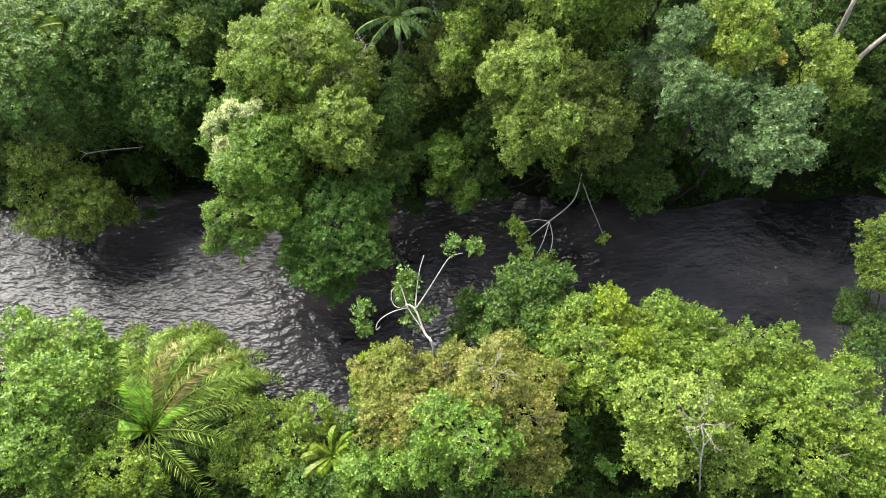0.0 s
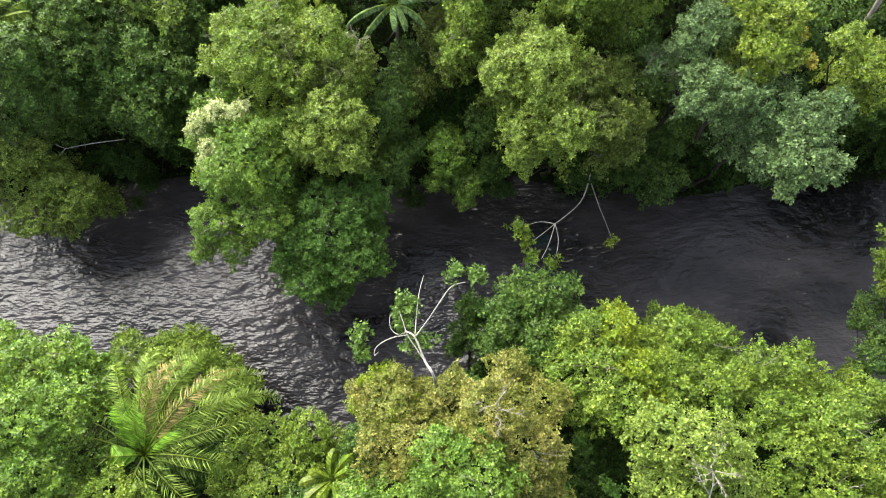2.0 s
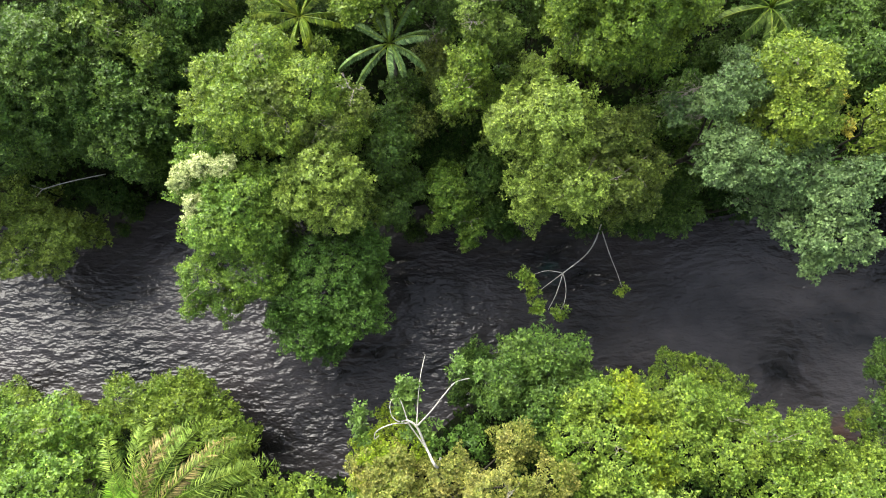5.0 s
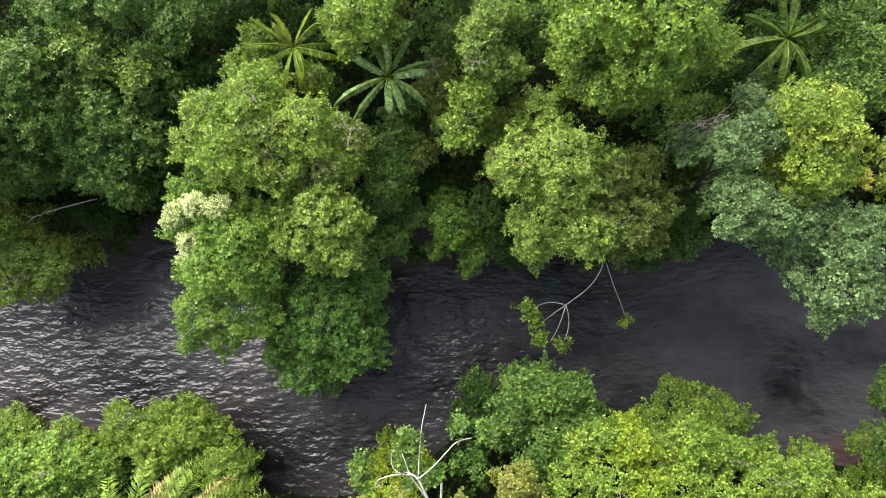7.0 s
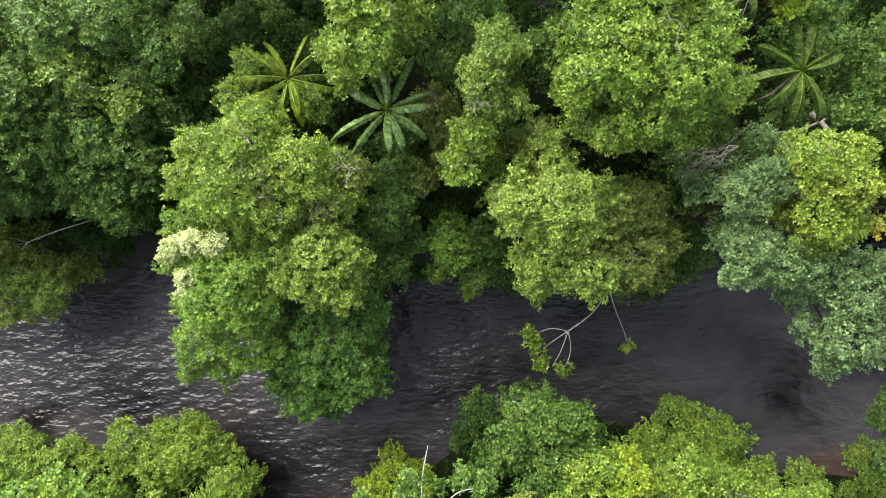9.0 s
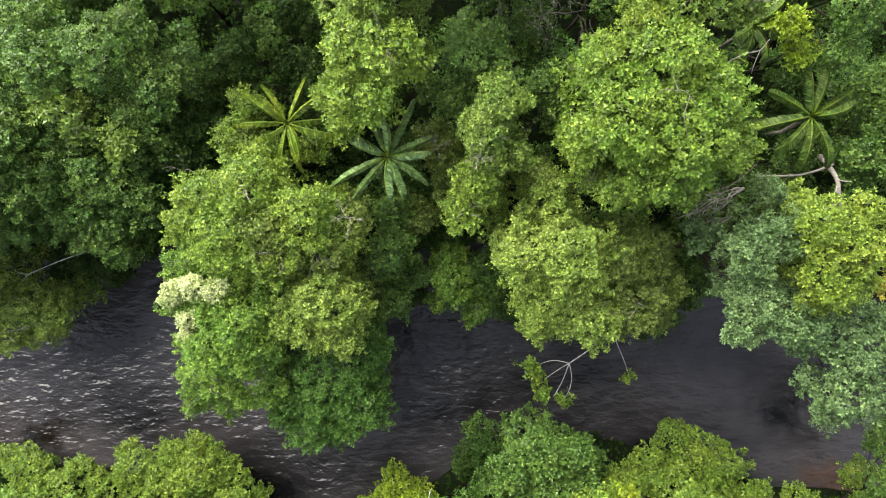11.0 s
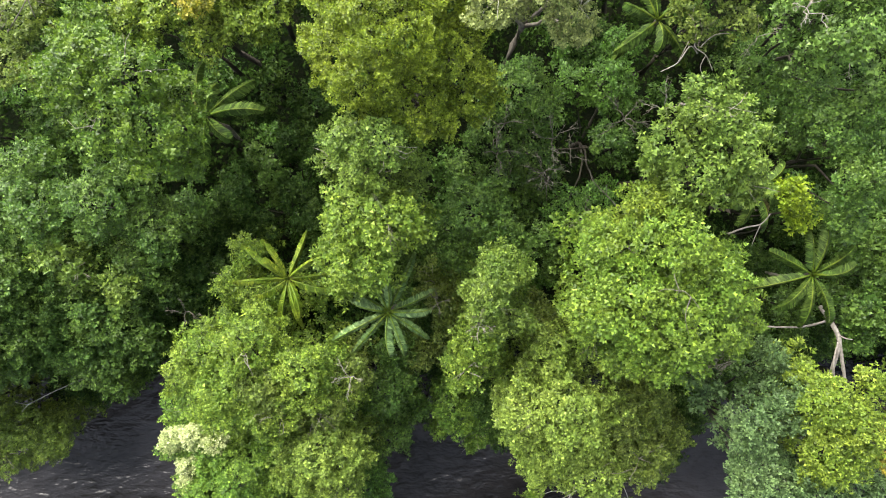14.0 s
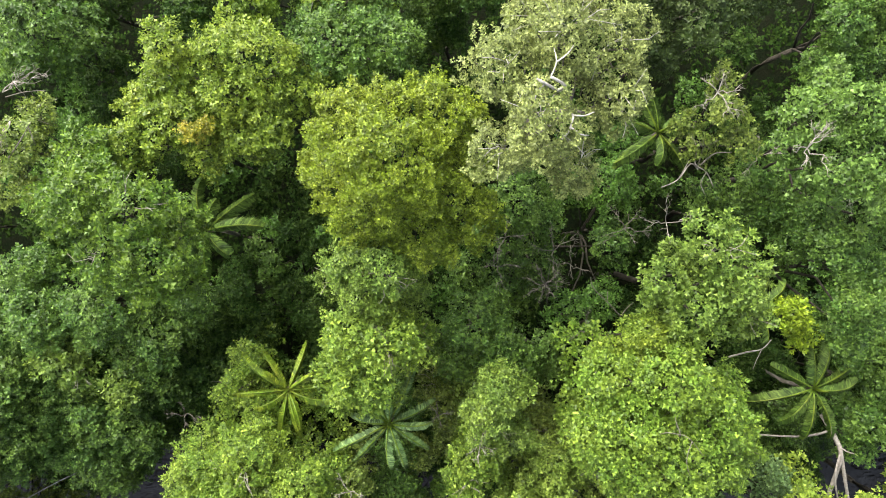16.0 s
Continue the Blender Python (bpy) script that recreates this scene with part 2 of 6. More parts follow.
def leafy(lobes, rng, size, dens, flat=0.8, per=12):
    """Rosettes of leaves at the twig ends, spread over the knobbly outer surface of the lobes (x, y, z, radius)."""
    L = np.array(lobes, float)
    gap = 0.375 * size ** 0.75                     # metres from rosette to rosette
    out = []
    for i, (x, y, z, r) in enumerate(L):
        n = int(4.0 * math.pi * (r + 0.15) ** 2 * 0.9 * dens / (0.80 * gap * gap)) + 6
        k = np.arange(n) + 0.5
        cz = 1 - 1.45 * k / n                     # from the top down to just under the equator
        az = 2.39996 * k + rng.uniform(0, 6.28)
        d = np.stack([np.cos(az) * np.sqrt(1 - cz * cz), np.sin(az) * np.sqrt(1 - cz * cz), cz], 1)
        d = unit(d + rng.normal(0, 0.30 * gap / max(r, 0.5), (n, 3)))
        # boughs that push out past the rest, with hollows between them
        knobs = unit(rng.normal(size=(max(6, int(6.0 * r * r)), 3)) + np.array([0, 0, 0.4]))
        push = np.exp((5.0 + 8.0 * r * r) * (d @ knobs.T - 1)).max(1)
        reach = rng.uniform(0.78, 1.14, len(knobs))[np.argmax(d @ knobs.T, 1)]
        rad = r * (0.63 + 0.44 * push * reach) + rng.normal(0, 0.17 * gap / 0.4, n)
        deep = rng.random(n) < 0.16
        rad = np.where(deep, rad * rng.uniform(0.6, 0.9, n), rad)
        c = np.array([x, y, z]) + d * rad[:, None] * np.array([1, 1, flat])
        keep = c[:, 2] > 0.25
        for j, (a, b, e, s) in enumerate(L):
            if j != i:
                keep &= np.linalg.norm((c - (a, b, e)) / (1, 1, flat), axis=1) > s * 0.70
        keep &= (push > 0.20) | (rng.random(n) < 0.40)
        c, d, n = c[keep], d[keep], keep.sum()
        if not n:
            continue
        axis = unit(d * 0.75 + np.array([0, 0, 0.55]) + rng.normal(0, 0.22, (n, 3)))
        side = unit(np.cross(axis, rng.normal(size=(n, 3))))
        other = np.cross(axis, side)
        grow = rng.uniform(0.65, 1.35, (n, 1))
        turn = 2.39996 * np.arange(per)[None, :] + rng.normal(0, 0.25, (n, per))
        lean = np.linspace(0.25, 1.45, per)[None, :] + rng.normal(0, 0.16, (n, per))
        ray = (axis[:, None] * np.cos(lean)[..., None]
               + (side[:, None] * np.cos(turn)[..., None] + other[:, None] * np.sin(turn)[..., None]) * np.sin(lean)[..., None])
        stalk = np.linspace(0.12, -0.14, per)[None, :, None] * gap / 0.4
        base = c[:, None] + axis[:, None] * stalk + ray * 0.05 * size
        ln = 0.185 * size ** 0.8 * grow * rng.uniform(0.75, 1.25, (n, per)) * np.linspace(0.70, 1.12, per)[None, :]
        nor = axis[:, None] + rng.normal(0, 0.22, (n, per, 3))
        ln = ln.ravel()
        out.append(small_leaves(base.reshape(-1, 3), ray.reshape(-1, 3), nor.reshape(-1, 3), ln, ln * rng.uniform(0.66, 0.92, len(ln))))
    return np.concatenate(out).reshape(-1, 3)


# ---- river, banks ----
def far_bank(x):
    return 30.6 + 0.7 * np.sin(x * 0.21 + 0.6) + 0.4 * np.sin(x * 0.53) - 0.6 * np.clip(np.abs(x + 5) / 30, 0, 1) + 0.4


def near_bank(x):
    return np.interp(x, [-60, -36, -27, -18, -14, -7, -2, 3, 9, 14, 20, 26, 32, 60], [15, 14.6, 13.8, 11.6, 9.6, 9.6, 12.0, 15.6, 16.4, 15.4, 13.4, 11.6, 11.0, 12])


def ground_height(x, y):
    inside = np.minimum(far_bank(x) - y, y - near_bank(x))     # metres into the channel
    rise = np.clip(-inside / 10.0, 0, 1)
    land = 0.45 + 1.3 * rise + 0.18 * np.sin(x * 0.7) * np.sin(y * 0.6)
    bed = -1.3 + 0.9 * np.clip((x - 18) / 12, 0, 1)
    k = np.clip(inside / 1.6 + 0.45, 0, 1)
    k = k * k * (3 - 2 * k)
    return land * (1 - k) + bed * k


def build_ground():
    xs = np.concatenate([[-2500, -900, -300, -120], np.arange(-60, 60.1, 0.8), [120, 300, 900, 2500]])
    ys = np.concatenate([[-2500, -900, -300, -100, -40], np.arange(-20, 80.1, 0.8), [110, 300, 900, 2500]])
    X, Y = np.meshgrid(xs, ys)
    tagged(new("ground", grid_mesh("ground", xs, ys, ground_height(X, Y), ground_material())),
           "leaf-littered forest floor along the river, canopy shade put into its colour", "ground", kind="structure")
    rng = np.random.default_rng(5)
    xs = np.concatenate([[-2500, -600, -150], np.arange(-60, 60.1, 0.35), [150, 600, 2500]])
    ys = np.arange(5.0, 37.0, 0.35)
    X, Y = np.meshgrid(xs, ys)
    Z = np.zeros_like(X)
    for _ in range(26):
        a, w = rng.normal(0.5, 0.9), rng.uniform(1.2, 5.0)
        Z += 0.007 / w ** 0.6 * np.sin(w * (X * math.cos(a) + Y * math.sin(a)) + rng.uniform(0, 6.3) + 1.5 * np.sin(0.22 * X + 0.31 * Y + a))
    tagged(new("water", grid_mesh("water", xs, ys, Z, water_material())), "dark tannin-stained river water with small ripples", "river", kind="structure")


build_ground()


# ---- trees ----
made_trees = [0]


def land_base(x, y):
    """The nearest place on land for a trunk."""
    f, n = float(far_bank(x)), float(near_bank(x))
    if y > (f + n) / 2:
        y = max(y, f + 0.8)
    else:
        y = min(y, n - 0.8)
    return x, y, float(ground_height(np.array(x), np.array(y))) - 0.15


def tree(name, leaf, label, category, size, dens, lobes):
    made_trees[0] += 1
    rng = np.random.default_rng(100 + made_trees[0])
    L = np.array(lobes, float)
    w = L[:, 3:] ** 2
    cx, cy = (L[:, :2] * w).sum(0) / w.sum()
    bx, by, bz = land_base(cx, cy)
    top = L[:, 2].max()
    root = tagged(new(name), label, category)
    root.location = (bx, by, bz)
    bark = BARK_GREY if leaf == "grey" else BARK
    fork = np.array([bx + (cx - bx) * 0.45, by + (cy - by) * 0.45, bz + (L[:, 2].min() - bz) * 0.62])
    thick = 0.06 + 0.006 * top
    bm = bmesh.new()
    pts = bend((bx, by, bz), fork, 0.0, rng, 5, 0.02)
    tube(bm, pts, [thick * f for f in (1.6, 1.1, 1.0, 0.95, 0.85)], 8)
    part("trunk", bm, bark, root)
    for x, y, z, r in lobes:
        bm = bmesh.new()
        mid = bend(fork, (x, y, z - 0.2 * r), 0.05, rng, 5, 0.025)
        t = thick * (0.35 + 0.12 * r)
        tube(bm, mid, [t, t * 0.8, t * 0.65, t * 0.5, t * 0.38], 6)
        for _ in range(4):
            d = unit(rng.normal(size=3) + np.array([0, 0, 0.5]))
            e = np.array([x, y, z]) + d * r * rng.uniform(0.75, 0.98) * np.array([1, 1, 0.8])
            if e[2] > 0.4:
                tube(bm, bend(mid[3 + int(rng.integers(2))], e, 0.04, rng, 4, 0.07), [t * 0.34, t * 0.24, t * 0.15, t * 0.06], 5)
        part("limb", bm, bark, root)
    if leaf in ("grey", "light2", "olive", "brown", "bright", "light", "soft", "gold") and category == "tree":
        for x, y, z, r in (lobes if leaf == "grey" else lobes[1:5:3]):
            bm = bmesh.new()
            a = np.array([x, y, z + 0.35 * r])
            for _ in range(4):
                d = unit(rng.normal(size=3) + np.array([0, 0, 0.9]))
                e = a + d * r * rng.uniform(0.55, 0.8)
                f = e + unit(d + rng.normal(0, 0.5, 3)) * 0.5
                tube(bm, [tuple(a), tuple((a + e) / 2 + rng.normal(0, 0.08, 3)), tuple(e), tuple(f)], [0.02, 0.016, 0.012, 0.006], 4)
                tube(bm, [tuple((a + e) / 2), tuple(e + rng.normal(0, 0.35, 3))], [0.011, 0.006], 4)
            part("bare_twig", bm, BARK_PALE if leaf == "grey" else BARK_GREY if made_trees[0] % 2 else BARK_DEAD, root, "pale bare twig among leaves")
    blade_rows = [leafy(lobes, rng, size, dens)]
    # lower boughs of the tall trees along the water, under the sunlit clumps
    low = [(x, y + 0.25, z - 1.2 * r, 0.92 * r) for x, y, z, r in lobes if 24 < y < 41 and r > 1.2 and z - 2.0 * r > 3.0]
    if low:
        blade_rows.append(leafy(low, rng, size * 1.2, dens * 0.5))
        hem = [(x + rng.normal(0, 0.4), y + 0.7, z - 2.0 * r, 0.9 * r) for x, y, z, r in low if z - 2.6 * r > 0.3]
        if hem:
            blade_rows.append(leafy(hem, rng, 1.5, 0.55))
    child("crown", fast_mesh("crown", np.concatenate(blade_rows), 3, LEAF[leaf]), root)
    return root


tree("tree", "dome", "broad domed tree with dense yellow-green clumped foliage", "tree", 0.62, 1.25,
     [(-2.5, 49.1, 25.1, 2.9), (-4.3, 50.7, 24.0, 2.2), (-0.2, 51.1, 24.0, 2.2), (-1.8, 46.6, 22.4, 2.3), (-5.1, 48.8, 22.5, 2.0), (0.2, 48.4, 23.0, 2.1), (-6.3, 49.6, 21.5, 1.1), (-2.3, 51.5, 24.1, 1.8), (-0.8, 46.0, 22.2, 1.8), (1.0, 46.9, 22.4, 1.7), (-3.6, 47.2, 23.4, 2.0)])
tree("tree", "grey", "tall pale grey-green tree with whitish bare limbs showing", "tree", 0.62, 0.95,
     [(2.3, 52.1, 29.1, 1.8), (4.3, 53.1, 30.1, 1.9), (6.4, 51.0, 29.2, 1.7), (3.5, 49.7, 30.1, 1.8), (2.1, 49.2, 27.8, 1.5), (5.1, 48.5, 27.3, 1.4), (6.0, 52.7, 29.6, 1.8), (3.4, 54.2, 28.3, 1.5)])
tree("tree", "greydark", "dull grey-green leafy tree with a broken crown", "tree", 0.9, 1.0,
     [(10.5, 56.7, 19.9, 2.3), (12.7, 56.9, 21.0, 2.1), (11.4, 55.6, 18.6, 1.5)])
tree("tree", "vivid", "fresh green tree with large drooping leaf rosettes", "tree", 1.15, 0.8,
     [(16.4, 51.0, 24.2, 1.6), (18.2, 48.7, 24.1, 1.9), (16.4, 49.9, 22.4, 1.2), (18.6, 51.3, 24.2, 1.6), (20.2, 46.6, 22.4, 1.3), (17.7, 48.4, 22.4, 1.3), (18.4, 53.0, 22.0, 1.2)])
tree("tree", "olive", "sparse olive tree with thin pale branches", "tree", 0.9, 0.7,
     [(13.8, 51.9, 21.4, 1.2), (13.1, 50.4, 19.5, 1.0), (14.8, 50.4, 20.5, 1.1), (12.4, 51.8, 19.6, 0.9), (13.9, 53.5, 20.5, 1.0)])
tree("tree", "light", "light green tree with flat layered leaf clumps", "tree", 1.1, 1.0,
     [(9.9, 43.9, 23.7, 1.6), (11.8, 45.2, 24.2, 1.7), (13.1, 43.7, 24.3, 1.6), (11.2, 42.2, 23.7, 1.7), (13.8, 42.1, 22.9, 1.2), (9.8, 42.4, 22.5, 1.1)])
tree("tree", "lime", "small bright lime-green sapling among darker trees", "tree", 1.1, 1.0,
     [(17.1, 41.8, 20.6, 0.9), (18.0, 40.7, 19.6, 0.8), (17.1, 42.3, 19.7, 0.6)])
tree("tree", "mid", "green tree with ragged uneven crown", "tree", 0.9, 1.0,
     [(19.1, 44.9, 21.2, 1.7), (19.9, 42.5, 21.7, 1.6), (20.0, 40.7, 20.4, 1.3), (19.3, 46.7, 19.2, 1.6), (21.4, 44.3, 20.3, 1.4)])
tree("tree", "sunny", "large spreading yellow-green tree beside the river", "tree", 1.0, 1.0,
     [(7.8, 38.9, 23.5, 2.1), (9.8, 39.0, 24.5, 2.1), (11.6, 37.5, 24.0, 2.0), (8.3, 36.8, 24.4, 2.2), (11.0, 35.6, 24.0, 2.2), (7.3, 36.3, 21.3, 1.4), (13.5, 35.6, 21.9, 1.4), (9.8, 34.4, 22.6, 1.9), (13.3, 38.4, 21.3, 1.4)])
tree("tree", "yellow", "yellowing leafy tree with airy clumps", "tree", 0.9, 1.0,
     [(7.5, 40.4, 22.5, 1.1), (8.9, 41.2, 23.4, 1.3), (10.0, 40.1, 22.5, 1.1), (7.0, 39.5, 21.6, 0.8)])
tree("tree", "light", "bluish-green tree with small dense leaves", "tree", 0.8, 1.2,
     [(2.6, 38.1, 20.8, 1.5), (2.0, 36.6, 20.2, 1.6), (3.2, 35.9, 19.4, 1.3), (3.5, 38.5, 19.6, 0.9)])
tree("tree", "bright", "yellow-green bushy treetop under a taller tree", "tree", 0.9, 1.0,
     [(1.6, 34.4, 18.3, 1.4), (0.9, 32.9, 17.3, 1.4), (2.6, 33.2, 16.5, 1.1)])
tree("tree", "bright", "rounded bright green tree with glossy leaf rosettes", "tree", 1.2, 1.0,
     [(-4.9, 41.0, 20.6, 1.9), (-2.9, 40.7, 21.0, 2.0), (-4.1, 38.8, 20.1, 1.9), (-6.1, 39.2, 18.4, 1.3), (-1.6, 41.0, 18.5, 1.1), (-5.5, 37.6, 18.5, 1.0)])
tree("tree", "light", "soft green tree with fine layered foliage", "tree", 0.8, 1.0,
     [(-5.0, 44.8, 21.3, 1.5), (-3.0, 44.5, 22.1, 1.9), (-4.2, 43.1, 21.3, 1.5), (-2.0, 43.2, 19.9, 1.3), (-5.9, 43.8, 19.5, 1.0)])
tree("tree", "mid", "dark green tree with dense small leaves", "tree", 0.9, 1.0,
     [(1.4, 41.2, 17.5, 2.0), (3.1, 39.7, 17.2, 1.7), (0.5, 39.2, 16.3, 1.4), (2.4, 42.3, 16.4, 1.3), (-1.1, 40.3, 15.5, 1.1)])
tree("tree", "vivid", "small fresh green feathery treetop", "tree", 0.9, 1.0,
     [(5.6, 39.7, 16.5, 1.1), (5.9, 38.5, 15.5, 1.0)])
tree("tree", "mid", "shaded dark tree with thin twiggy crown", "tree", 0.9, 0.8,
     [(4.0, 47.9, 17.0, 2.2), (2.9, 45.8, 15.6, 1.9), (5.8, 47.2, 14.1, 1.5), (5.4, 44.4, 13.0, 1.9), (3.6, 43.5, 14.2, 1.7), (9.9, 45.4, 13.3, 1.5), (1.3, 43.8, 13.3, 1.4)])
tree("tree", "dark2", "shaded twiggy tree below the taller crowns", "tree", 0.9, 0.8,
     [(10.0, 49.2, 13.1, 1.9), (9.2, 42.3, 13.3, 1.5), (7.3, 41.4, 14.2, 1.7), (10.9, 51.7, 12.3, 1.4), (7.9, 49.2, 13.3, 1.4)])
tree("tree", "mid", "small green tree with thin pale stems", "tree", 1.0, 1.0,
     [(16.5, 48.7, 17.1, 1.9), (18.3, 47.7, 17.1, 1.9), (16.2, 46.9, 16.2, 1.6), (18.8, 45.6, 17.3, 1.5), (17.8, 50.0, 16.3, 1.4), (15.4, 48.3, 14.3, 1.5)])
tree("tree", "soft", "tall green tree with loose sunlit clumps", "tree", 1.0, 1.0,
     [(-16.9, 48.3, 23.0, 2.1), (-14.4, 47.3, 23.5, 2.1), (-18.6, 47.7, 22.3, 1.5), (-13.5, 44.9, 23.0, 2.0), (-15.9, 45.3, 22.5, 2.0), (-13.1, 46.7, 21.3, 1.5), (-17.5, 50.4, 21.3, 1.5), (-13.1, 43.9, 20.4, 1.3)])
tree("tree", "yellow", "tall tree with yellowish sunlit upper leaves", "tree", 0.9, 1.0,
     [(-13.8, 55.3, 21.3, 1.5), (-10.9, 53.2, 20.6, 1.9), (-8.8, 54.6, 21.5, 2.1), (-8.9, 51.9, 20.2, 1.7), (-10.6, 55.4, 21.1, 2.0), (-14.0, 53.9, 20.2, 1.6), (-7.6, 53.5, 20.6, 1.9)])
tree("tree", "yellow", "small tree with yellow and orange-tinted leaves", "tree", 0.9, 1.0,
     [(-13.0, 51.9, 20.4, 1.6), (-14.7, 51.5, 20.2, 1.7), (-12.2, 50.3, 19.6, 1.4), (-16.4, 50.6, 20.3, 1.6), (-10.3, 51.2, 19.8, 1.5), (-15.4, 53.2, 19.6, 1.5)])
tree("tree", "mid", "leafy green tree behind the domed tree", "tree", 0.9, 1.0,
     [(-5.4, 55.5, 20.3, 2.4), (-2.8, 55.8, 20.2, 1.7), (-4.0, 57.3, 19.1, 1.8), (-6.7, 56.8, 19.1, 1.8), (-2.6, 54.8, 18.4, 1.2)])
tree("tree", "mid", "deep green tree with heavy leaf sprays", "tree", 1.2, 1.0,
     [(-22.0, 58.0, 17.7, 2.6), (-19.9, 57.6, 17.2, 1.7), (-23.3, 56.4, 17.1, 1.9), (-21.6, 56.6, 16.3, 1.4)])
tree("tree", "olive", "thin olive-green tree with bare twigs", "tree", 0.8, 0.7,
     [(-20.8, 50.7, 21.3, 1.5), (-21.1, 52.5, 19.4, 1.3), (-22.0, 48.9, 20.3, 1.4), (-20.8, 48.5, 20.5, 1.1)])
tree("bush", "dark", "undergrowth shrub in a canopy gap, shade in its leaf colour", "shrub", 1.0, 1.0,
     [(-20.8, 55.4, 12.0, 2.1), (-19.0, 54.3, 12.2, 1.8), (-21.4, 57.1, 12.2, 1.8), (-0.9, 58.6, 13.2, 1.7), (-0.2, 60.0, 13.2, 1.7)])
tree("tree", "mid", "spreading mid-green tree with mixed leaf clumps", "tree", 1.0, 1.0,
     [(-23.5, 41.9, 15.4, 2.3), (-19.7, 42.1, 15.9, 2.3), (-16.8, 40.6, 15.0, 2.1), (-24.0, 44.5, 15.1, 1.8), (-15.5, 41.7, 14.2, 1.7), (-25.9, 42.8, 14.2, 1.7), (-18.2, 43.5, 15.6, 1.8)])
tree("tree", "light", "light green treetop with large leaves", "tree", 1.4, 1.0,
     [(-22.6, 39.2, 14.8, 1.5), (-21.5, 38.3, 14.4, 1.3), (-23.9, 39.9, 13.9, 1.2), (-19.3, 37.4, 14.4, 1.3)])
tree("tree", "mid", "low leafy tree at the river edge", "tree", 1.0, 1.0,
     [(-18.8, 38.3, 13.5, 2.1), (-22.2, 36.0, 12.9, 2.2), (-25.4, 35.7, 12.8, 2.6), (-19.9, 34.9, 12.0, 2.2), (-26.2, 38.6, 13.1, 1.9), (-17.3, 37.4, 12.2, 1.6), (-24.3, 33.9, 11.0, 1.9), (-21.9, 32.3, 10.1, 1.8), (-27.2, 33.6, 11.0, 1.8)])
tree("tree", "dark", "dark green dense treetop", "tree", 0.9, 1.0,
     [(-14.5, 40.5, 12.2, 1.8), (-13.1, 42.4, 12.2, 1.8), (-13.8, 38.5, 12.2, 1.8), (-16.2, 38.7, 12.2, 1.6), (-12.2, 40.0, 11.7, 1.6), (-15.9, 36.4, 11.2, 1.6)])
tree("bush", "vivid", "small vivid green bush in shade", "shrub", 1.0, 1.0,
     [(-11.4, 44.6, 10.4, 1.2), (-12.4, 45.7, 10.0, 1.0), (-10.9, 43.5, 9.5, 1.0)])
tree("bush", "dark", "shrub below palms with shade put into its leaf colour", "shrub", 0.9, 1.0,
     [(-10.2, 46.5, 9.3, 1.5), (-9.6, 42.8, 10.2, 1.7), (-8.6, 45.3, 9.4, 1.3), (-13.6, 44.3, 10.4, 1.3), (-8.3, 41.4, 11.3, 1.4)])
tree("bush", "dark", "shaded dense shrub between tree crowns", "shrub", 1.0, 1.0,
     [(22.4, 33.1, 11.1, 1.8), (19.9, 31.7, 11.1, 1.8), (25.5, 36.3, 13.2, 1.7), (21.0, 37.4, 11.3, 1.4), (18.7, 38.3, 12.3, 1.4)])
tree("tree", "mid", "green tree with rosette leaves beside a palm", "tree", 1.2, 1.0,
     [(22.7, 35.8, 17.3, 1.5), (23.1, 39.0, 17.3, 1.4), (22.8, 34.2, 16.5, 1.1)])
tree("bush", "vivid", "small rosette-leaved plant under a palm", "shrub", 1.4, 1.0,
     [(19.3, 36.2, 15.6, 0.9), (20.2, 35.7, 15.2, 0.7)])
tree("tree", "olive", "olive shrubby tree beside the palms", "tree", 0.9, 1.0,
     [(-0.2, 36.2, 14.3, 1.4), (-0.8, 37.4, 13.3, 1.4), (0.2, 34.3, 13.3, 1.4), (-1.6, 33.0, 12.3, 1.4), (5.5, 34.8, 14.3, 1.5), (5.8, 32.8, 14.3, 1.5)])
tree("tree", "bright", "yellow-green tree around the palm crown", "tree", 0.8, 1.0,
     [(-11.5, 39.2, 15.4, 1.3), (-12.2, 37.5, 15.3, 1.4), (-10.9, 36.6, 15.3, 1.4), (-7.8, 37.0, 14.4, 1.2)])
tree("tree", "bright", "huge leafy tree leaning over the river", "tree", 0.8, 1.1,
     [(-13.4, 33.8, 17.6, 1.9), (-10.7, 34.2, 18.4, 2.3), (-7.9, 32.6, 18.0, 2.2), (-11.9, 31.4, 17.9, 2.2), (-9.2, 30.8, 17.5, 2.0), (-14.8, 32.4, 16.3, 1.4), (-6.2, 31.2, 16.2, 1.6), (-6.6, 33.2, 16.4, 1.3)])
tree("tree", "olive", "olive-tinted treetop with pale twigs", "tree", 0.8, 1.0,
     [(-9.9, 32.1, 18.8, 1.4), (-7.3, 30.6, 17.2, 1.6), (-5.6, 32.5, 16.4, 1.3)])
tree("tree", "gold", "rounded tree overhanging the dark water", "tree", 0.8, 1.2,
     [(-13.0, 25.4, 14.8, 2.4), (-15.3, 22.6, 11.6, 1.8), (-11.9, 23.4, 12.5, 2.2), (-11.8, 27.0, 15.6, 1.8), (-16.5, 21.2, 10.5, 0.9), (-10.8, 25.1, 14.3, 1.5), (-13.4, 27.7, 15.4, 1.3), (-15.2, 25.3, 13.3, 1.4), (-16.0, 23.4, 11.3, 1.4), (-11.3, 22.6, 12.2, 1.8), (-14.1, 21.2, 10.8, 1.4), (-10.3, 27.8, 14.7, 1.7)])
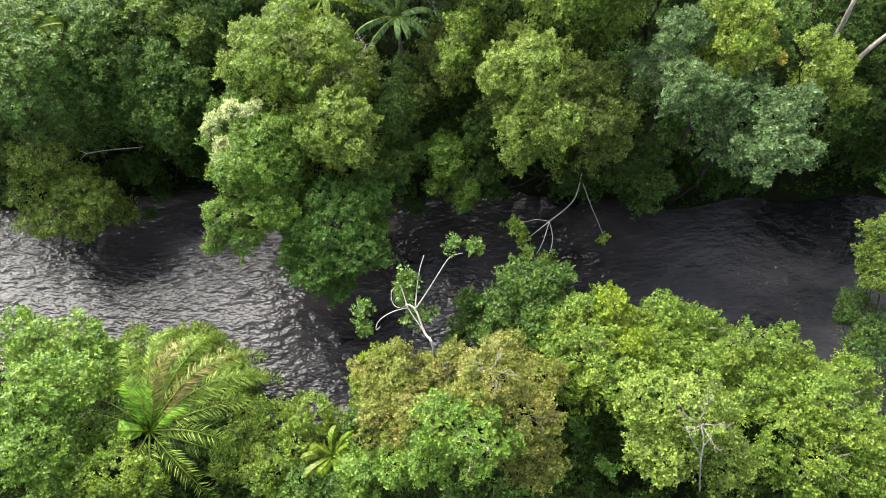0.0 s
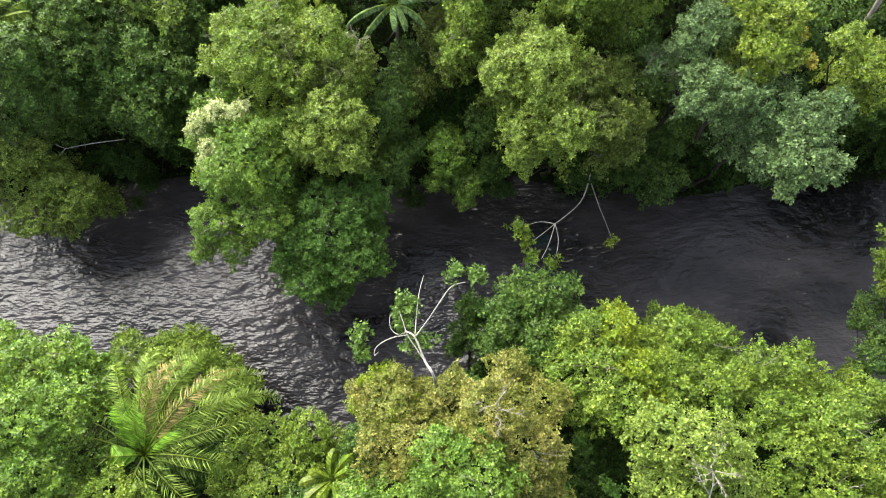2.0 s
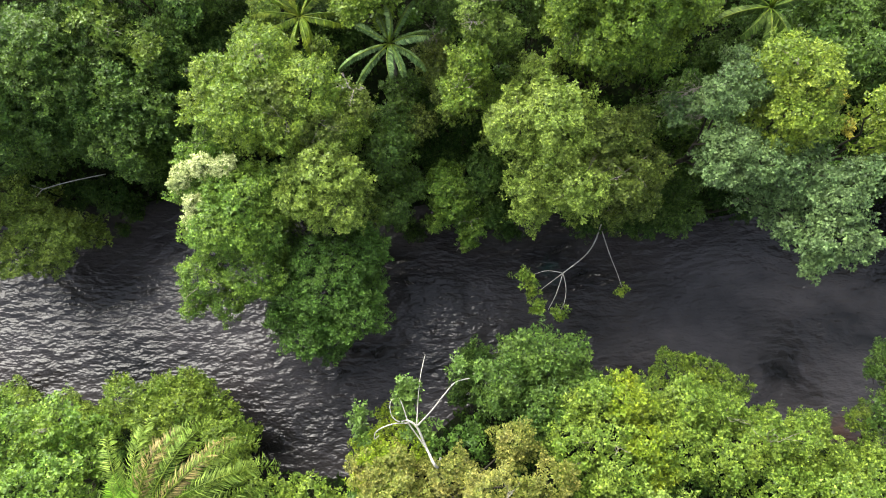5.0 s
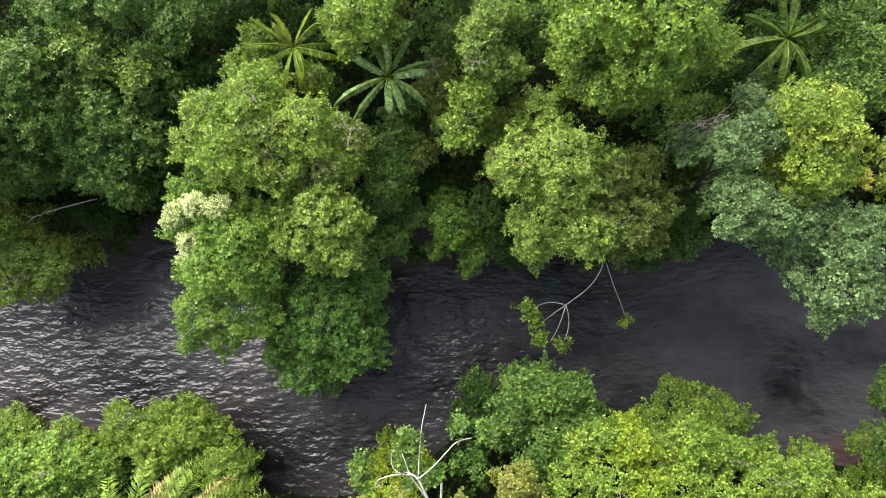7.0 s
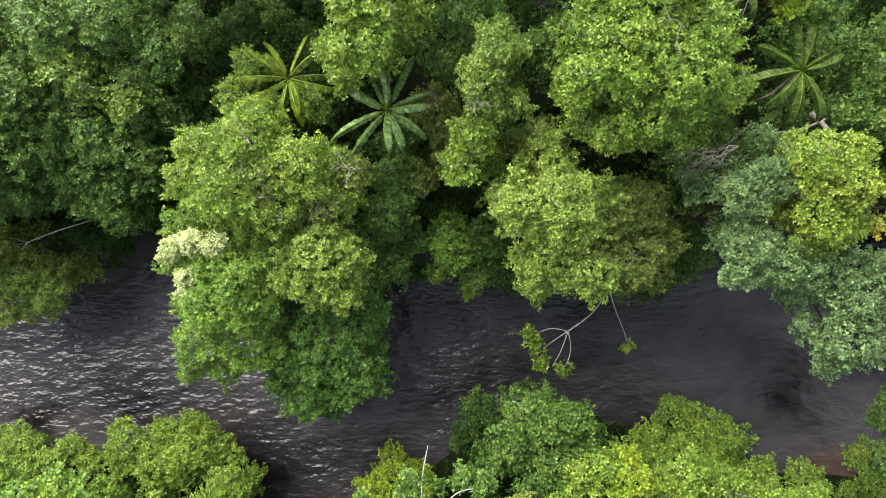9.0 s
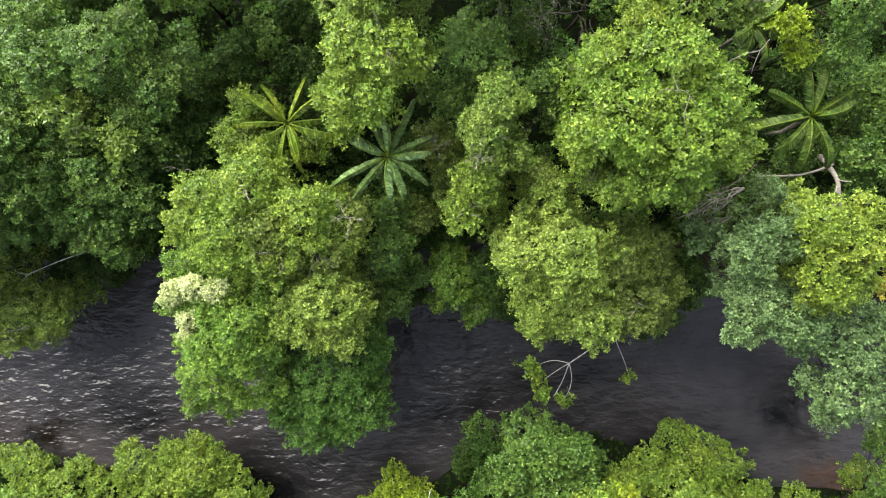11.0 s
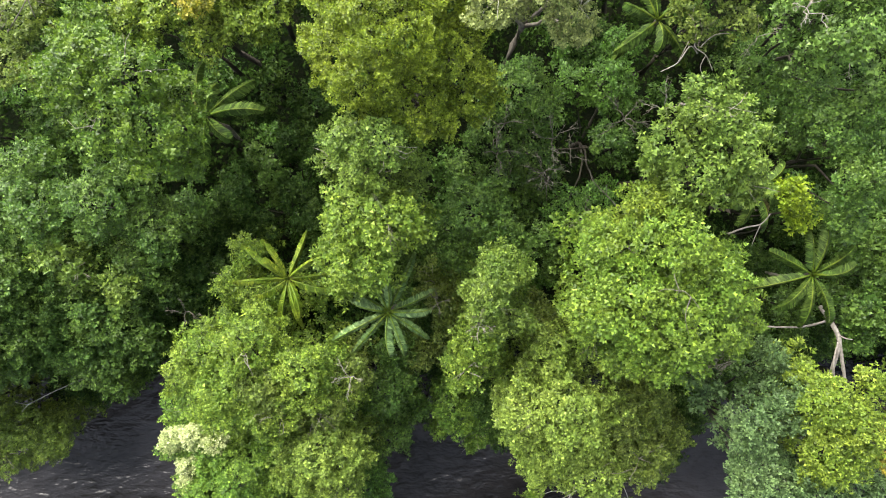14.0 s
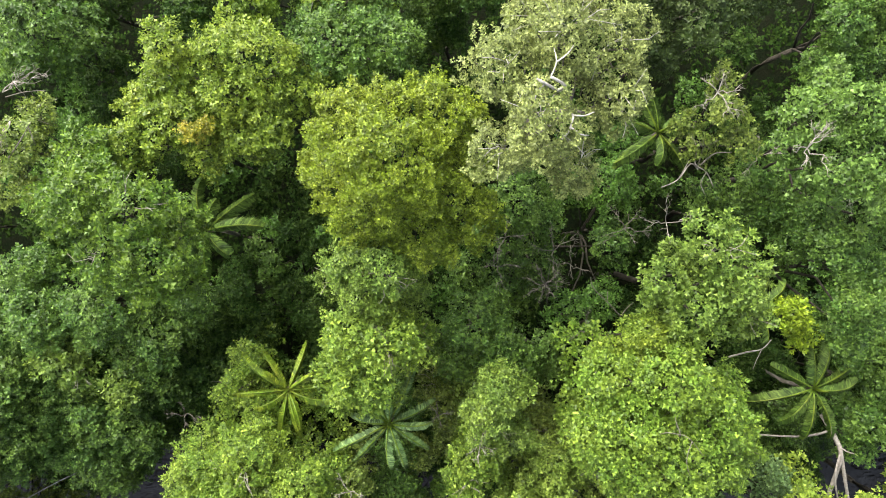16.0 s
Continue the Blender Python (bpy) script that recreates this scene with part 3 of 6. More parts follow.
tree("tree", "gold", "leafy green bough behind pale blossom", "tree", 0.8, 1.1,
     [(-15.7, 28.2, 13.5, 1.8), (-14.6, 26.5, 13.4, 1.9), (-13.3, 28.5, 14.4, 1.7), (-16.1, 29.6, 13.9, 1.4), (-14.8, 30.7, 14.7, 1.4)])
tree("tree", "pale", "tree crown with creamy white blossom clusters", "tree", 0.5, 0.9,
     [(-16.1, 28.6, 15.0, 0.9), (-14.5, 28.7, 15.7, 1.0), (-13.2, 28.8, 16.2, 0.8), (-15.5, 26.8, 14.6, 0.7), (-16.4, 28.0, 14.5, 0.7), (-15.6, 25.8, 14.4, 0.5)])
tree("tree", "light2", "round pale yellow-green tree over the river", "tree", 0.8, 1.2,
     [(-7.5, 28.0, 16.3, 2.5), (-6.1, 26.4, 15.7, 1.6), (-8.8, 26.9, 15.8, 1.4), (-5.8, 28.1, 16.3, 1.5), (-7.3, 25.9, 14.9, 1.2)])
tree("tree", "dark2", "dense dark green rounded tree touching the water", "tree", 0.8, 1.3,
     [(-7.6, 22.2, 11.1, 2.9), (-5.3, 22.4, 10.3, 1.5), (-9.4, 21.4, 10.1, 1.8), (-6.4, 24.0, 11.9, 2.2), (-8.4, 20.1, 8.3, 1.5), (-8.7, 24.0, 12.1, 1.9), (-10.0, 22.6, 11.0, 2.0), (-10.5, 20.5, 9.8, 1.5), (-5.0, 21.2, 9.4, 1.3), (-5.4, 24.7, 11.6, 1.8)])
tree("tree", "mid", "shaded tree with hanging leafy sprays", "tree", 0.9, 1.0,
     [(-3.9, 30.6, 13.1, 1.9), (-3.7, 27.7, 10.7, 1.7), (-3.2, 33.2, 12.7, 1.6), (-2.6, 29.3, 10.4, 1.3), (-2.9, 35.6, 12.3, 1.5)])
tree("tree", "gold", "small bright tree leaning out from the bank", "tree", 0.9, 1.0,
     [(0.4, 28.9, 9.6, 2.0), (1.8, 27.1, 8.4, 1.3), (-0.6, 27.4, 8.0, 1.0), (0.0, 30.5, 9.3, 1.4), (1.6, 26.1, 7.2, 0.7)])
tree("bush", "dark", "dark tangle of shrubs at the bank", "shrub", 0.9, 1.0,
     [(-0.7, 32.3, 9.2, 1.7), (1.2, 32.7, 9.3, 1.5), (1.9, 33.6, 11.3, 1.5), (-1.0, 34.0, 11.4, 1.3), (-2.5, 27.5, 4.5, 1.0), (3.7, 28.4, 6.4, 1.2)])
tree("tree", "bright", "yellow-green treetop behind the riverside trees", "tree", 0.9, 1.0,
     [(1.5, 35.2, 14.3, 1.4), (2.5, 34.3, 13.9, 1.3), (0.4, 36.3, 13.5, 1.1)])
tree("tree", "light2", "broad light green tree at the river edge", "tree", 0.8, 1.2,
     [(5.6, 33.5, 17.1, 1.9), (4.4, 30.6, 18.0, 2.1), (6.7, 30.5, 18.9, 2.3), (5.5, 27.6, 16.1, 2.0), (7.8, 27.3, 17.0, 2.1), (3.3, 31.0, 16.4, 1.2), (5.3, 26.3, 13.9, 1.2), (6.5, 28.8, 18.3, 1.5)])
tree("tree", "olive", "brownish-olive leafed tree leaning over water", "tree", 0.8, 1.0,
     [(9.3, 30.3, 17.7, 1.7), (10.3, 27.8, 16.6, 1.9), (11.2, 30.9, 16.8, 1.5), (12.5, 28.9, 15.3, 1.5), (10.4, 26.5, 13.4, 1.2), (11.9, 27.0, 14.3, 1.4)])
tree("tree", "dark", "dark lower crown hanging over the river bank", "tree", 0.9, 1.0,
     [(2.9, 29.3, 12.8, 1.6), (3.6, 27.7, 10.4, 1.3), (12.8, 26.6, 12.2, 1.6), (14.6, 28.3, 11.3, 1.5), (9.8, 26.8, 11.3, 1.5), (4.3, 26.5, 8.6, 0.9)])
tree("tree", "yellow", "tall tree with bright yellow foliage", "tree", 0.9, 1.0,
     [(17.7, 32.0, 22.7, 1.6), (18.0, 29.5, 22.1, 1.8), (19.2, 30.9, 22.8, 1.4), (19.6, 29.0, 21.4, 1.2), (18.0, 28.2, 21.0, 1.0), (20.4, 32.7, 21.6, 0.9)])
tree("tree", "yellow", "yellow-green tree beside the bluish crown", "tree", 0.9, 1.0,
     [(23.9, 30.6, 20.6, 1.2), (25.0, 29.0, 20.0, 1.3), (26.0, 30.8, 19.2, 1.3), (26.6, 28.4, 18.2, 1.2)])
tree("tree", "amber", "thin tree with orange-tinted leaves in the yellow crown", "tree", 0.7, 0.8,
     [(20.5, 30.3, 21.6, 0.6), (21.0, 28.9, 21.2, 0.5)])
tree("tree", "amber", "thin tree with orange-tinted new leaves", "tree", 0.7, 0.8,
     [(-12.5, 51.1, 21.6, 0.6), (-11.8, 51.5, 21.3, 0.5)])
tree("tree", "blue", "bluish-green tree reaching over the river", "tree", 0.8, 1.1,
     [(14.7, 30.5, 21.8, 1.4), (15.5, 28.0, 20.8, 1.5), (14.7, 26.7, 20.4, 1.2), (16.7, 27.1, 20.8, 1.4), (16.4, 31.3, 21.4, 1.3), (14.5, 28.3, 20.6, 0.9), (16.5, 33.6, 19.4, 1.2)])
tree("tree", "blue", "grey-green tree crown hanging above the water", "tree", 0.9, 1.0,
     [(19.0, 26.6, 20.0, 2.0), (20.7, 25.1, 20.1, 1.8), (20.2, 23.1, 19.7, 1.7), (22.0, 23.1, 19.3, 1.5), (18.8, 23.9, 19.0, 1.0), (22.3, 26.6, 19.8, 1.5), (19.6, 22.0, 18.6, 0.8)])
tree("bush", "mid", "shaded green shrubs on the far bank", "shrub", 1.0, 1.0,
     [(16.1, 33.8, 11.1, 1.9), (17.5, 31.0, 10.1, 2.0), (17.0, 28.2, 7.2, 1.7), (18.2, 32.0, 11.3, 1.5), (16.9, 35.9, 11.3, 1.5)])
tree("bush", "mid", "dark green bank shrubs behind the dead tree", "shrub", 0.9, 1.0,
     [(19.0, 34.3, 11.1, 1.8), (17.9, 32.2, 10.2, 1.7), (17.1, 30.7, 8.3, 1.5), (20.3, 32.1, 11.2, 1.6), (21.3, 34.5, 12.2, 1.6), (20.6, 31.1, 8.3, 1.5)])
tree("tree", "vivid", "green tree with spreading leafy sprays", "tree", 1.2, 1.0,
     [(24.2, 37.6, 18.3, 1.4), (24.4, 34.9, 18.3, 1.4), (24.5, 39.8, 17.4, 1.3)])
tree("tree", "mid", "green leafy tree over the river bend", "tree", 0.9, 1.0,
     [(-27.3, 33.4, 12.4, 2.2), (-27.1, 34.5, 13.8, 2.5), (-25.1, 33.9, 12.1, 1.8), (-26.9, 37.4, 15.0, 2.1)])
tree("tree", "light2", "low bright tree dipping to the water", "tree", 0.9, 0.75,
     [(-29.2, 26.4, 5.9, 2.2), (-31.1, 25.4, 6.1, 1.9), (-27.6, 27.6, 6.6, 1.5), (-28.0, 25.5, 5.1, 0.8), (-30.0, 27.5, 7.0, 1.6)])
tree("tree", "mid", "dark green tree above the dark bank", "tree", 0.9, 1.0,
     [(-23.5, 34.1, 11.7, 2.7), (-21.9, 32.4, 10.7, 2.6), (-24.4, 32.8, 10.2, 1.7), (-21.2, 31.6, 9.2, 1.7), (-21.8, 34.9, 12.5, 2.2), (-19.7, 33.8, 11.1, 1.9), (-25.3, 35.7, 12.6, 1.8)])
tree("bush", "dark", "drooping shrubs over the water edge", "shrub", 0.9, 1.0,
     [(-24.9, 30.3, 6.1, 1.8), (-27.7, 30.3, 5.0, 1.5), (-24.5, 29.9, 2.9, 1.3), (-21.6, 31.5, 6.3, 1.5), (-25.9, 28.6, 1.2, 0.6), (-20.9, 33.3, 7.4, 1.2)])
tree("tree", "dark", "dark leafy tree between the taller crowns", "tree", 0.9, 1.0,
     [(-18.7, 36.6, 12.1, 1.8), (-17.5, 39.1, 12.6, 1.8), (-17.8, 41.2, 13.1, 1.8), (-15.6, 38.6, 12.7, 1.6), (-15.2, 41.2, 12.2, 1.6)])
tree("tree", "gold", "leafy bright green tree on the near bank", "tree", 1.2, 1.0,
     [(-25.8, 12.9, 11.9, 2.2), (-23.3, 13.6, 12.1, 1.8), (-24.0, 9.1, 14.9, 2.4), (-22.5, 10.0, 13.8, 2.4), (-22.0, 11.6, 11.3, 1.5), (-23.1, 6.3, 14.4, 2.4), (-21.8, 7.4, 11.6, 1.9), (-28.0, 14.5, 11.3, 1.5), (-22.0, 13.4, 9.5, 1.1)])
tree("tree", "bright", "bushy tree below the big palm", "tree", 0.9, 1.0,
     [(-19.0, 5.3, 13.1, 1.8), (-20.5, 4.8, 13.2, 1.6), (-17.6, 4.8, 12.4, 1.3), (-22.3, 4.2, 13.2, 1.6)])
tree("bush", "bright", "yellow-green bush at the water edge", "shrub", 0.9, 1.0,
     [(-18.8, 14.3, 4.9, 2.3), (-21.4, 14.3, 4.7, 1.7), (-15.5, 12.1, 5.5, 2.0), (-16.8, 14.8, 4.3, 1.4), (-14.2, 10.6, 5.3, 1.4), (-20.7, 16.2, 4.0, 1.0), (-18.6, 16.6, 4.0, 1.0)])
tree("tree", "bright", "low sunlit tree on the bank", "tree", 0.9, 1.0,
     [(-11.2, 8.7, 9.1, 1.9), (-13.0, 7.6, 8.7, 1.6), (-8.4, 9.2, 10.2, 1.7), (-9.1, 7.2, 9.7, 1.7), (-11.1, 5.5, 9.6, 1.9), (-6.7, 8.6, 9.5, 1.1), (-13.9, 5.9, 8.8, 1.4)])
tree("tree", "mid", "leafy green treetop near the small palm", "tree", 0.9, 1.0,
     [(-6.0, 7.6, 9.3, 1.4), (-8.5, 4.9, 10.2, 1.7), (-5.2, 8.9, 10.4, 1.2), (-5.9, 4.5, 11.2, 1.7)])
tree("tree", "brown", "large tree with brownish olive foliage", "tree", 0.75, 1.2,
     [(-2.8, 10.4, 14.4, 2.4), (-4.4, 11.2, 13.3, 1.4), (0.5, 10.6, 15.0, 2.0), (2.6, 9.6, 16.8, 2.5), (4.5, 7.7, 16.0, 2.2), (-1.5, 8.1, 14.9, 2.2), (-3.4, 8.2, 14.1, 2.0), (5.9, 10.4, 14.3, 1.5), (4.0, 12.6, 13.2, 1.6), (5.2, 5.7, 14.1, 1.9)])
tree("tree", "gold", "sunlit yellow-green tree in front", "tree", 0.9, 1.0,
     [(0.1, 7.3, 17.0, 2.0), (1.9, 6.2, 16.9, 2.3), (-0.8, 5.7, 15.6, 1.8), (-2.7, 5.4, 14.1, 1.8), (-4.7, 5.1, 13.2, 1.6), (2.2, 7.9, 17.4, 1.2)])
tree("tree", "lime", "yellow-green bush beside the slender pale tree", "tree", 0.9, 1.0,
     [(-4.2, 11.8, 14.1, 0.8), (-4.9, 10.5, 13.6, 0.9), (-3.2, 11.9, 14.2, 0.7)])
tree("tree", "mid", "deep green glossy tree over the water", "tree", 1.1, 1.0,
     [(5.4, 17.8, 11.5, 2.0), (7.3, 17.9, 11.8, 1.6), (4.4, 16.3, 10.1, 1.9), (6.4, 14.9, 11.0, 2.0), (7.9, 15.9, 11.4, 1.3), (3.6, 14.9, 9.5, 1.1), (5.7, 13.2, 10.3, 1.5)])
tree("bush", "dark", "dark shrub hanging over the stream", "shrub", 0.9, 1.0,
     [(2.2, 17.5, 7.8, 1.4), (1.4, 16.4, 6.5, 1.1), (2.6, 15.3, 7.4, 1.2), (1.0, 15.4, 5.6, 0.9)])
tree("tree", "bright", "fresh green tree with spreading boughs", "tree", 1.0, 1.0,
     [(9.4, 15.1, 13.1, 1.8), (9.4, 12.5, 13.4, 2.2), (7.5, 12.4, 12.6, 1.8), (10.3, 10.5, 13.4, 2.4), (8.2, 10.7, 12.2, 1.7), (8.0, 14.6, 12.4, 1.3)])
tree("tree", "yellow2", "yellow-green treetop catching the sun", "tree", 1.0, 1.0,
     [(10.8, 14.8, 14.3, 1.4), (11.6, 12.5, 14.4, 1.3), (12.2, 11.1, 14.0, 1.1), (10.4, 16.1, 13.6, 0.9)])
tree("tree", "bright", "broad sunlit tree lining the river", "tree", 1.0, 1.0,
     [(14.6, 14.7, 13.1, 1.8), (16.4, 14.1, 12.7, 1.6), (13.5, 12.2, 13.5, 2.1), (16.1, 11.3, 13.5, 2.0), (18.8, 12.6, 13.1, 1.8), (21.5, 12.4, 12.6, 2.0), (23.3, 11.0, 12.3, 1.5), (19.2, 10.1, 13.0, 2.1), (21.7, 9.9, 12.7, 1.7), (12.8, 14.1, 12.9, 1.2)])
tree("tree", "light2", "pale green tree with thin bare branches", "tree", 1.0, 1.0,
     [(11.7, 8.5, 16.9, 2.2), (13.7, 7.6, 18.0, 2.1), (12.6, 5.6, 16.1, 1.9), (15.7, 5.7, 15.0, 2.1), (11.3, 6.2, 15.3, 1.6), (15.8, 8.3, 15.9, 1.2)])
tree("tree", "bright", "leafy tree with bright spreading crown", "tree", 1.0, 1.0,
     [(20.2, 7.6, 13.6, 2.0), (22.9, 9.1, 14.0, 2.0), (25.3, 10.8, 13.3, 1.5), (24.4, 7.2, 14.0, 2.1), (21.5, 5.4, 13.4, 2.3), (19.0, 5.7, 13.2, 1.6), (25.0, 4.8, 13.2, 1.6)])
tree("bush", "mid", "low green bush drooping over the river", "shrub", 0.9, 1.0,
     [(29.9, 14.2, 7.7, 1.7), (30.4, 17.6, 7.3, 1.5), (31.0, 16.0, 7.7, 1.6), (29.6, 17.1, 6.7, 0.7)])
tree("tree", "bright", "green treetop leaning in over the bend", "tree", 0.9, 1.0,
     [(30.6, 20.2, 10.3, 1.4), (31.0, 18.6, 10.3, 1.5), (31.6, 21.6, 11.1, 1.9), (30.2, 19.4, 9.7, 0.7)])
tree("bush", "bright", "green bush beside the reddish shallows", "shrub", 0.9, 1.0,
     [(30.6, 13.6, 3.2, 1.3), (31.1, 11.7, 3.8, 1.6), (28.9, 11.0, 3.6, 1.2)])
tree("bush", "dark", "dark shaded shrub in a gap", "shrub", 0.9, 1.0,
     [(9.4, 6.9, 8.1, 1.8), (10.3, 9.1, 8.2, 1.7), (8.5, 5.2, 8.1, 1.8), (12.0, 8.0, 8.3, 1.5)])
tree("bush", "dark", "shaded shrubs between palm and trees", "shrub", 0.9, 1.0,
     [(-18.0, 7.9, 5.1, 2.0), (-16.1, 9.4, 5.2, 1.6), (-18.8, 5.7, 5.1, 1.9), (-23.3, 9.4, 5.2, 1.6)])
tree("tree", "mid", "dark green tree with dense layered foliage", "tree", 0.9, 1.0,
     [(-31.7, 36.1, 15.5, 3.2), (-29.2, 33.4, 15.6, 2.5), (-27.3, 37.4, 14.6, 2.8), (-31.9, 31.5, 13.7, 2.8), (-29.2, 31.8, 13.6, 2.0), (-31.2, 39.1, 14.6, 2.9)])
tree("tree", "dark", "green tree with shade put into its dark leaf colour", "tree", 0.9, 1.0,
     [(-24.3, 35.3, 12.6, 2.9), (-22.5, 38.7, 12.6, 3.0), (-25.1, 39.8, 12.7, 2.7), (-20.8, 35.6, 11.6, 2.0), (-25.2, 33.4, 12.0, 1.8)])
tree("tree", "dark", "shaded tree behind pale leaning trunks", "tree", 0.9, 1.0,
     [(33.4, 39.8, 12.7, 2.7), (35.1, 36.0, 11.8, 2.5), (34.3, 33.0, 9.9, 2.3), (36.0, 31.0, 6.0, 2.1), (31.6, 41.2, 12.8, 2.5), (37.5, 32.8, 8.7, 2.8), (36.7, 38.6, 12.7, 2.7)])
tree("tree", "mid", "green tree in shade above the river bend", "tree", 0.9, 1.0,
     [(38.4, 28.7, 6.7, 2.8), (38.2, 32.0, 11.3, 3.5), (37.8, 36.3, 13.3, 3.5)])
tree("tree", "mid", "leafy tree beyond the river bend", "tree", 0.9, 1.0,
     [(-35.6, 34.0, 14.2, 3.8), (-36.6, 30.6, 10.3, 3.5), (-36.3, 29.0, 7.9, 2.3)])
tree("tree", "bright", "lower boughs of sunlit green tree by the river", "tree", 1.0, 1.0,
     [(6.9, 36.2, 22.3, 1.5), (7.3, 34.9, 19.9, 1.3), (9.0, 34.1, 20.7, 1.6), (11.9, 34.4, 19.8, 1.5), (13.6, 36.0, 21.2, 1.6), (9.2, 35.7, 23.3, 1.5), (6.7, 36.3, 18.5, 0.9)])
tree("tree", "light2", "leafy tree with low boughs dipping over water", "tree", 0.9, 0.7,
     [(-33.0, 28.1, 6.8, 2.5), (-30.8, 25.7, 5.6, 1.9), (-28.9, 27.8, 7.6, 1.7), (-32.2, 28.8, 9.5, 2.0), (-31.0, 29.4, 9.6, 1.8), (-27.6, 27.0, 7.2, 1.6), (-33.0, 25.5, 5.7, 1.6), (-29.3, 24.9, 4.5, 1.0)])
tree("tree", "dark", "green treetops at the back of the clearing", "tree", 1.0, 1.0,
     [(-18.9, 60.2, 16.0, 2.1), (-13.9, 58.6, 18.2, 1.7), (-23.5, 60.9, 16.8, 2.5), (-20.5, 60.8, 17.1, 1.9)])
tree("tree", "bright", "sunlit treetop behind the yellowish tree", "tree", 0.9, 1.0,
     [(-9.7, 58.7, 20.1, 1.9), (-6.7, 58.7, 19.1, 1.8), (-4.0, 59.7, 19.1, 2.0), (-7.3, 60.0, 19.1, 1.8)])
tree("tree", "dark", "dark tree standing behind the pale grey crown", "tree", 0.9, 1.0,
     [(-0.8, 59.6, 16.1, 1.8), (1.9, 59.3, 19.1, 1.8), (0.5, 58.9, 14.4, 1.3), (-0.2, 60.8, 17.1, 1.9)])
tree("tree", "greydark", "grey-green crown behind the tall pale tree", "tree", 0.9, 1.0,
     [(8.8, 58.1, 22.0, 2.2), (12.5, 58.8, 20.9, 2.2), (16.0, 58.8, 20.0, 2.0), (5.3, 57.4, 25.1, 2.0)])
tree("tree", "mid", "shaded green tree beside a dark gap", "tree", 0.9, 1.0,
     [(21.3, 57.3, 18.1, 1.8), (23.5, 56.1, 17.3, 1.6), (20.5, 55.4, 17.4, 1.2), (23.6, 58.9, 18.0, 2.1), (20.8, 59.8, 18.1, 1.8)])
tree("tree", "dark2", "deep green rounded bough low over the water", "tree", 0.8, 1.2,
     [(-9.1, 19.5, 9.5, 2.1), (-5.8, 20.6, 10.4, 2.3), (-10.0, 21.6, 11.2, 1.8), (-7.6, 19.1, 8.2, 1.7)])
tree("bush", "dark", "dark shaded bush at the water line", "shrub", 0.9, 1.0,
     [(20.0, 30.3, 7.1, 1.9), (22.8, 29.4, 5.2, 1.6), (18.0, 29.2, 5.2, 1.7), (16.0, 28.6, 4.4, 1.3), (25.3, 29.1, 5.4, 1.3)])
tree("tree", "mid", "glossy green tree overhanging the dark water", "tree", 1.1, 1.0,
     [(5.3, 17.6, 6.9, 2.3), (2.2, 18.0, 6.4, 1.2), (7.9, 16.5, 7.4, 2.3), (4.0, 15.6, 7.9, 2.2), (9.7, 15.5, 7.2, 1.6), (6.3, 14.6, 8.9, 2.2)])
tree("tree", "bright", "sunlit low tree spreading over the river", "tree", 1.0, 1.0,
     [(15.9, 17.0, 5.7, 1.7), (14.2, 15.4, 6.1, 1.9), (17.3, 15.5, 6.6, 1.9), (18.9, 13.7, 6.8, 1.5), (12.3, 14.2, 7.1, 1.9), (15.4, 14.0, 7.9, 2.2), (21.1, 12.8, 6.7, 1.6)])
tree("tree", "bright", "bright low tree beside the reddish shallows", "tree", 1.0, 1.0,
     [(18.9, 15.2, 7.0, 2.0), (21.1, 13.1, 7.1, 1.9), (24.0, 12.7, 7.2, 1.6), (22.5, 11.1, 8.1, 1.9), (18.0, 16.8, 6.8, 1.4)])
tree("bush", "lime", "low yellow-green bush at the water edge", "shrub", 0.9, 1.0,
     [(-3.9, 12.9, 3.1, 1.8), (-2.4, 11.9, 3.7, 1.7), (-5.4, 11.8, 3.3, 1.5), (-4.1, 10.8, 4.0, 2.1)])
tree("bush", "bright", "low bushy growth along the near bank", "shrub", 0.9, 1.0,
     [(-30.9, 14.6, 4.0, 2.1), (-27.2, 14.0, 4.0, 2.2), (-33.6, 15.2, 2.4, 1.3), (-28.4, 13.0, 4.8, 2.5), (-25.2, 12.9, 4.5, 2.1)])
tree("bush", "bright", "sunlit rounded bush over the water", "shrub", 0.9, 1.0,
     [(-22.7, 14.9, 4.4, 2.2), (-19.2, 15.1, 4.4, 2.2), (-16.4, 13.9, 4.1, 1.9), (-20.5, 13.4, 4.9, 2.2), (-23.8, 16.0, 4.0, 1.1), (-17.9, 16.0, 4.0, 1.0), (-14.9, 12.7, 4.2, 1.7)])
# understorey: trees of the "dark" leaf carry canopy shade in their colour
tree("understorey_tree", "dark", "understorey tree with canopy shade in its leaf colour", "tree", 1.25, 0.85,
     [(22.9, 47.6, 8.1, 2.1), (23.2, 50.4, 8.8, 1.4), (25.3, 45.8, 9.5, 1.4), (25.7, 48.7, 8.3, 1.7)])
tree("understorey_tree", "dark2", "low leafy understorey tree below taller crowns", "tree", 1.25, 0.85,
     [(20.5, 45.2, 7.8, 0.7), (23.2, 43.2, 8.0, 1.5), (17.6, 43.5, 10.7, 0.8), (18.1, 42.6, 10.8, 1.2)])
tree("understorey_tree", "dark", "young tree in a canopy gap, gap shade in its leaf colour", "tree", 1.25, 0.85,
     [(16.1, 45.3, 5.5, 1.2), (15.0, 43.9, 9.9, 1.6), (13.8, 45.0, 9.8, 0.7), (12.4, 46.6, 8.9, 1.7)])
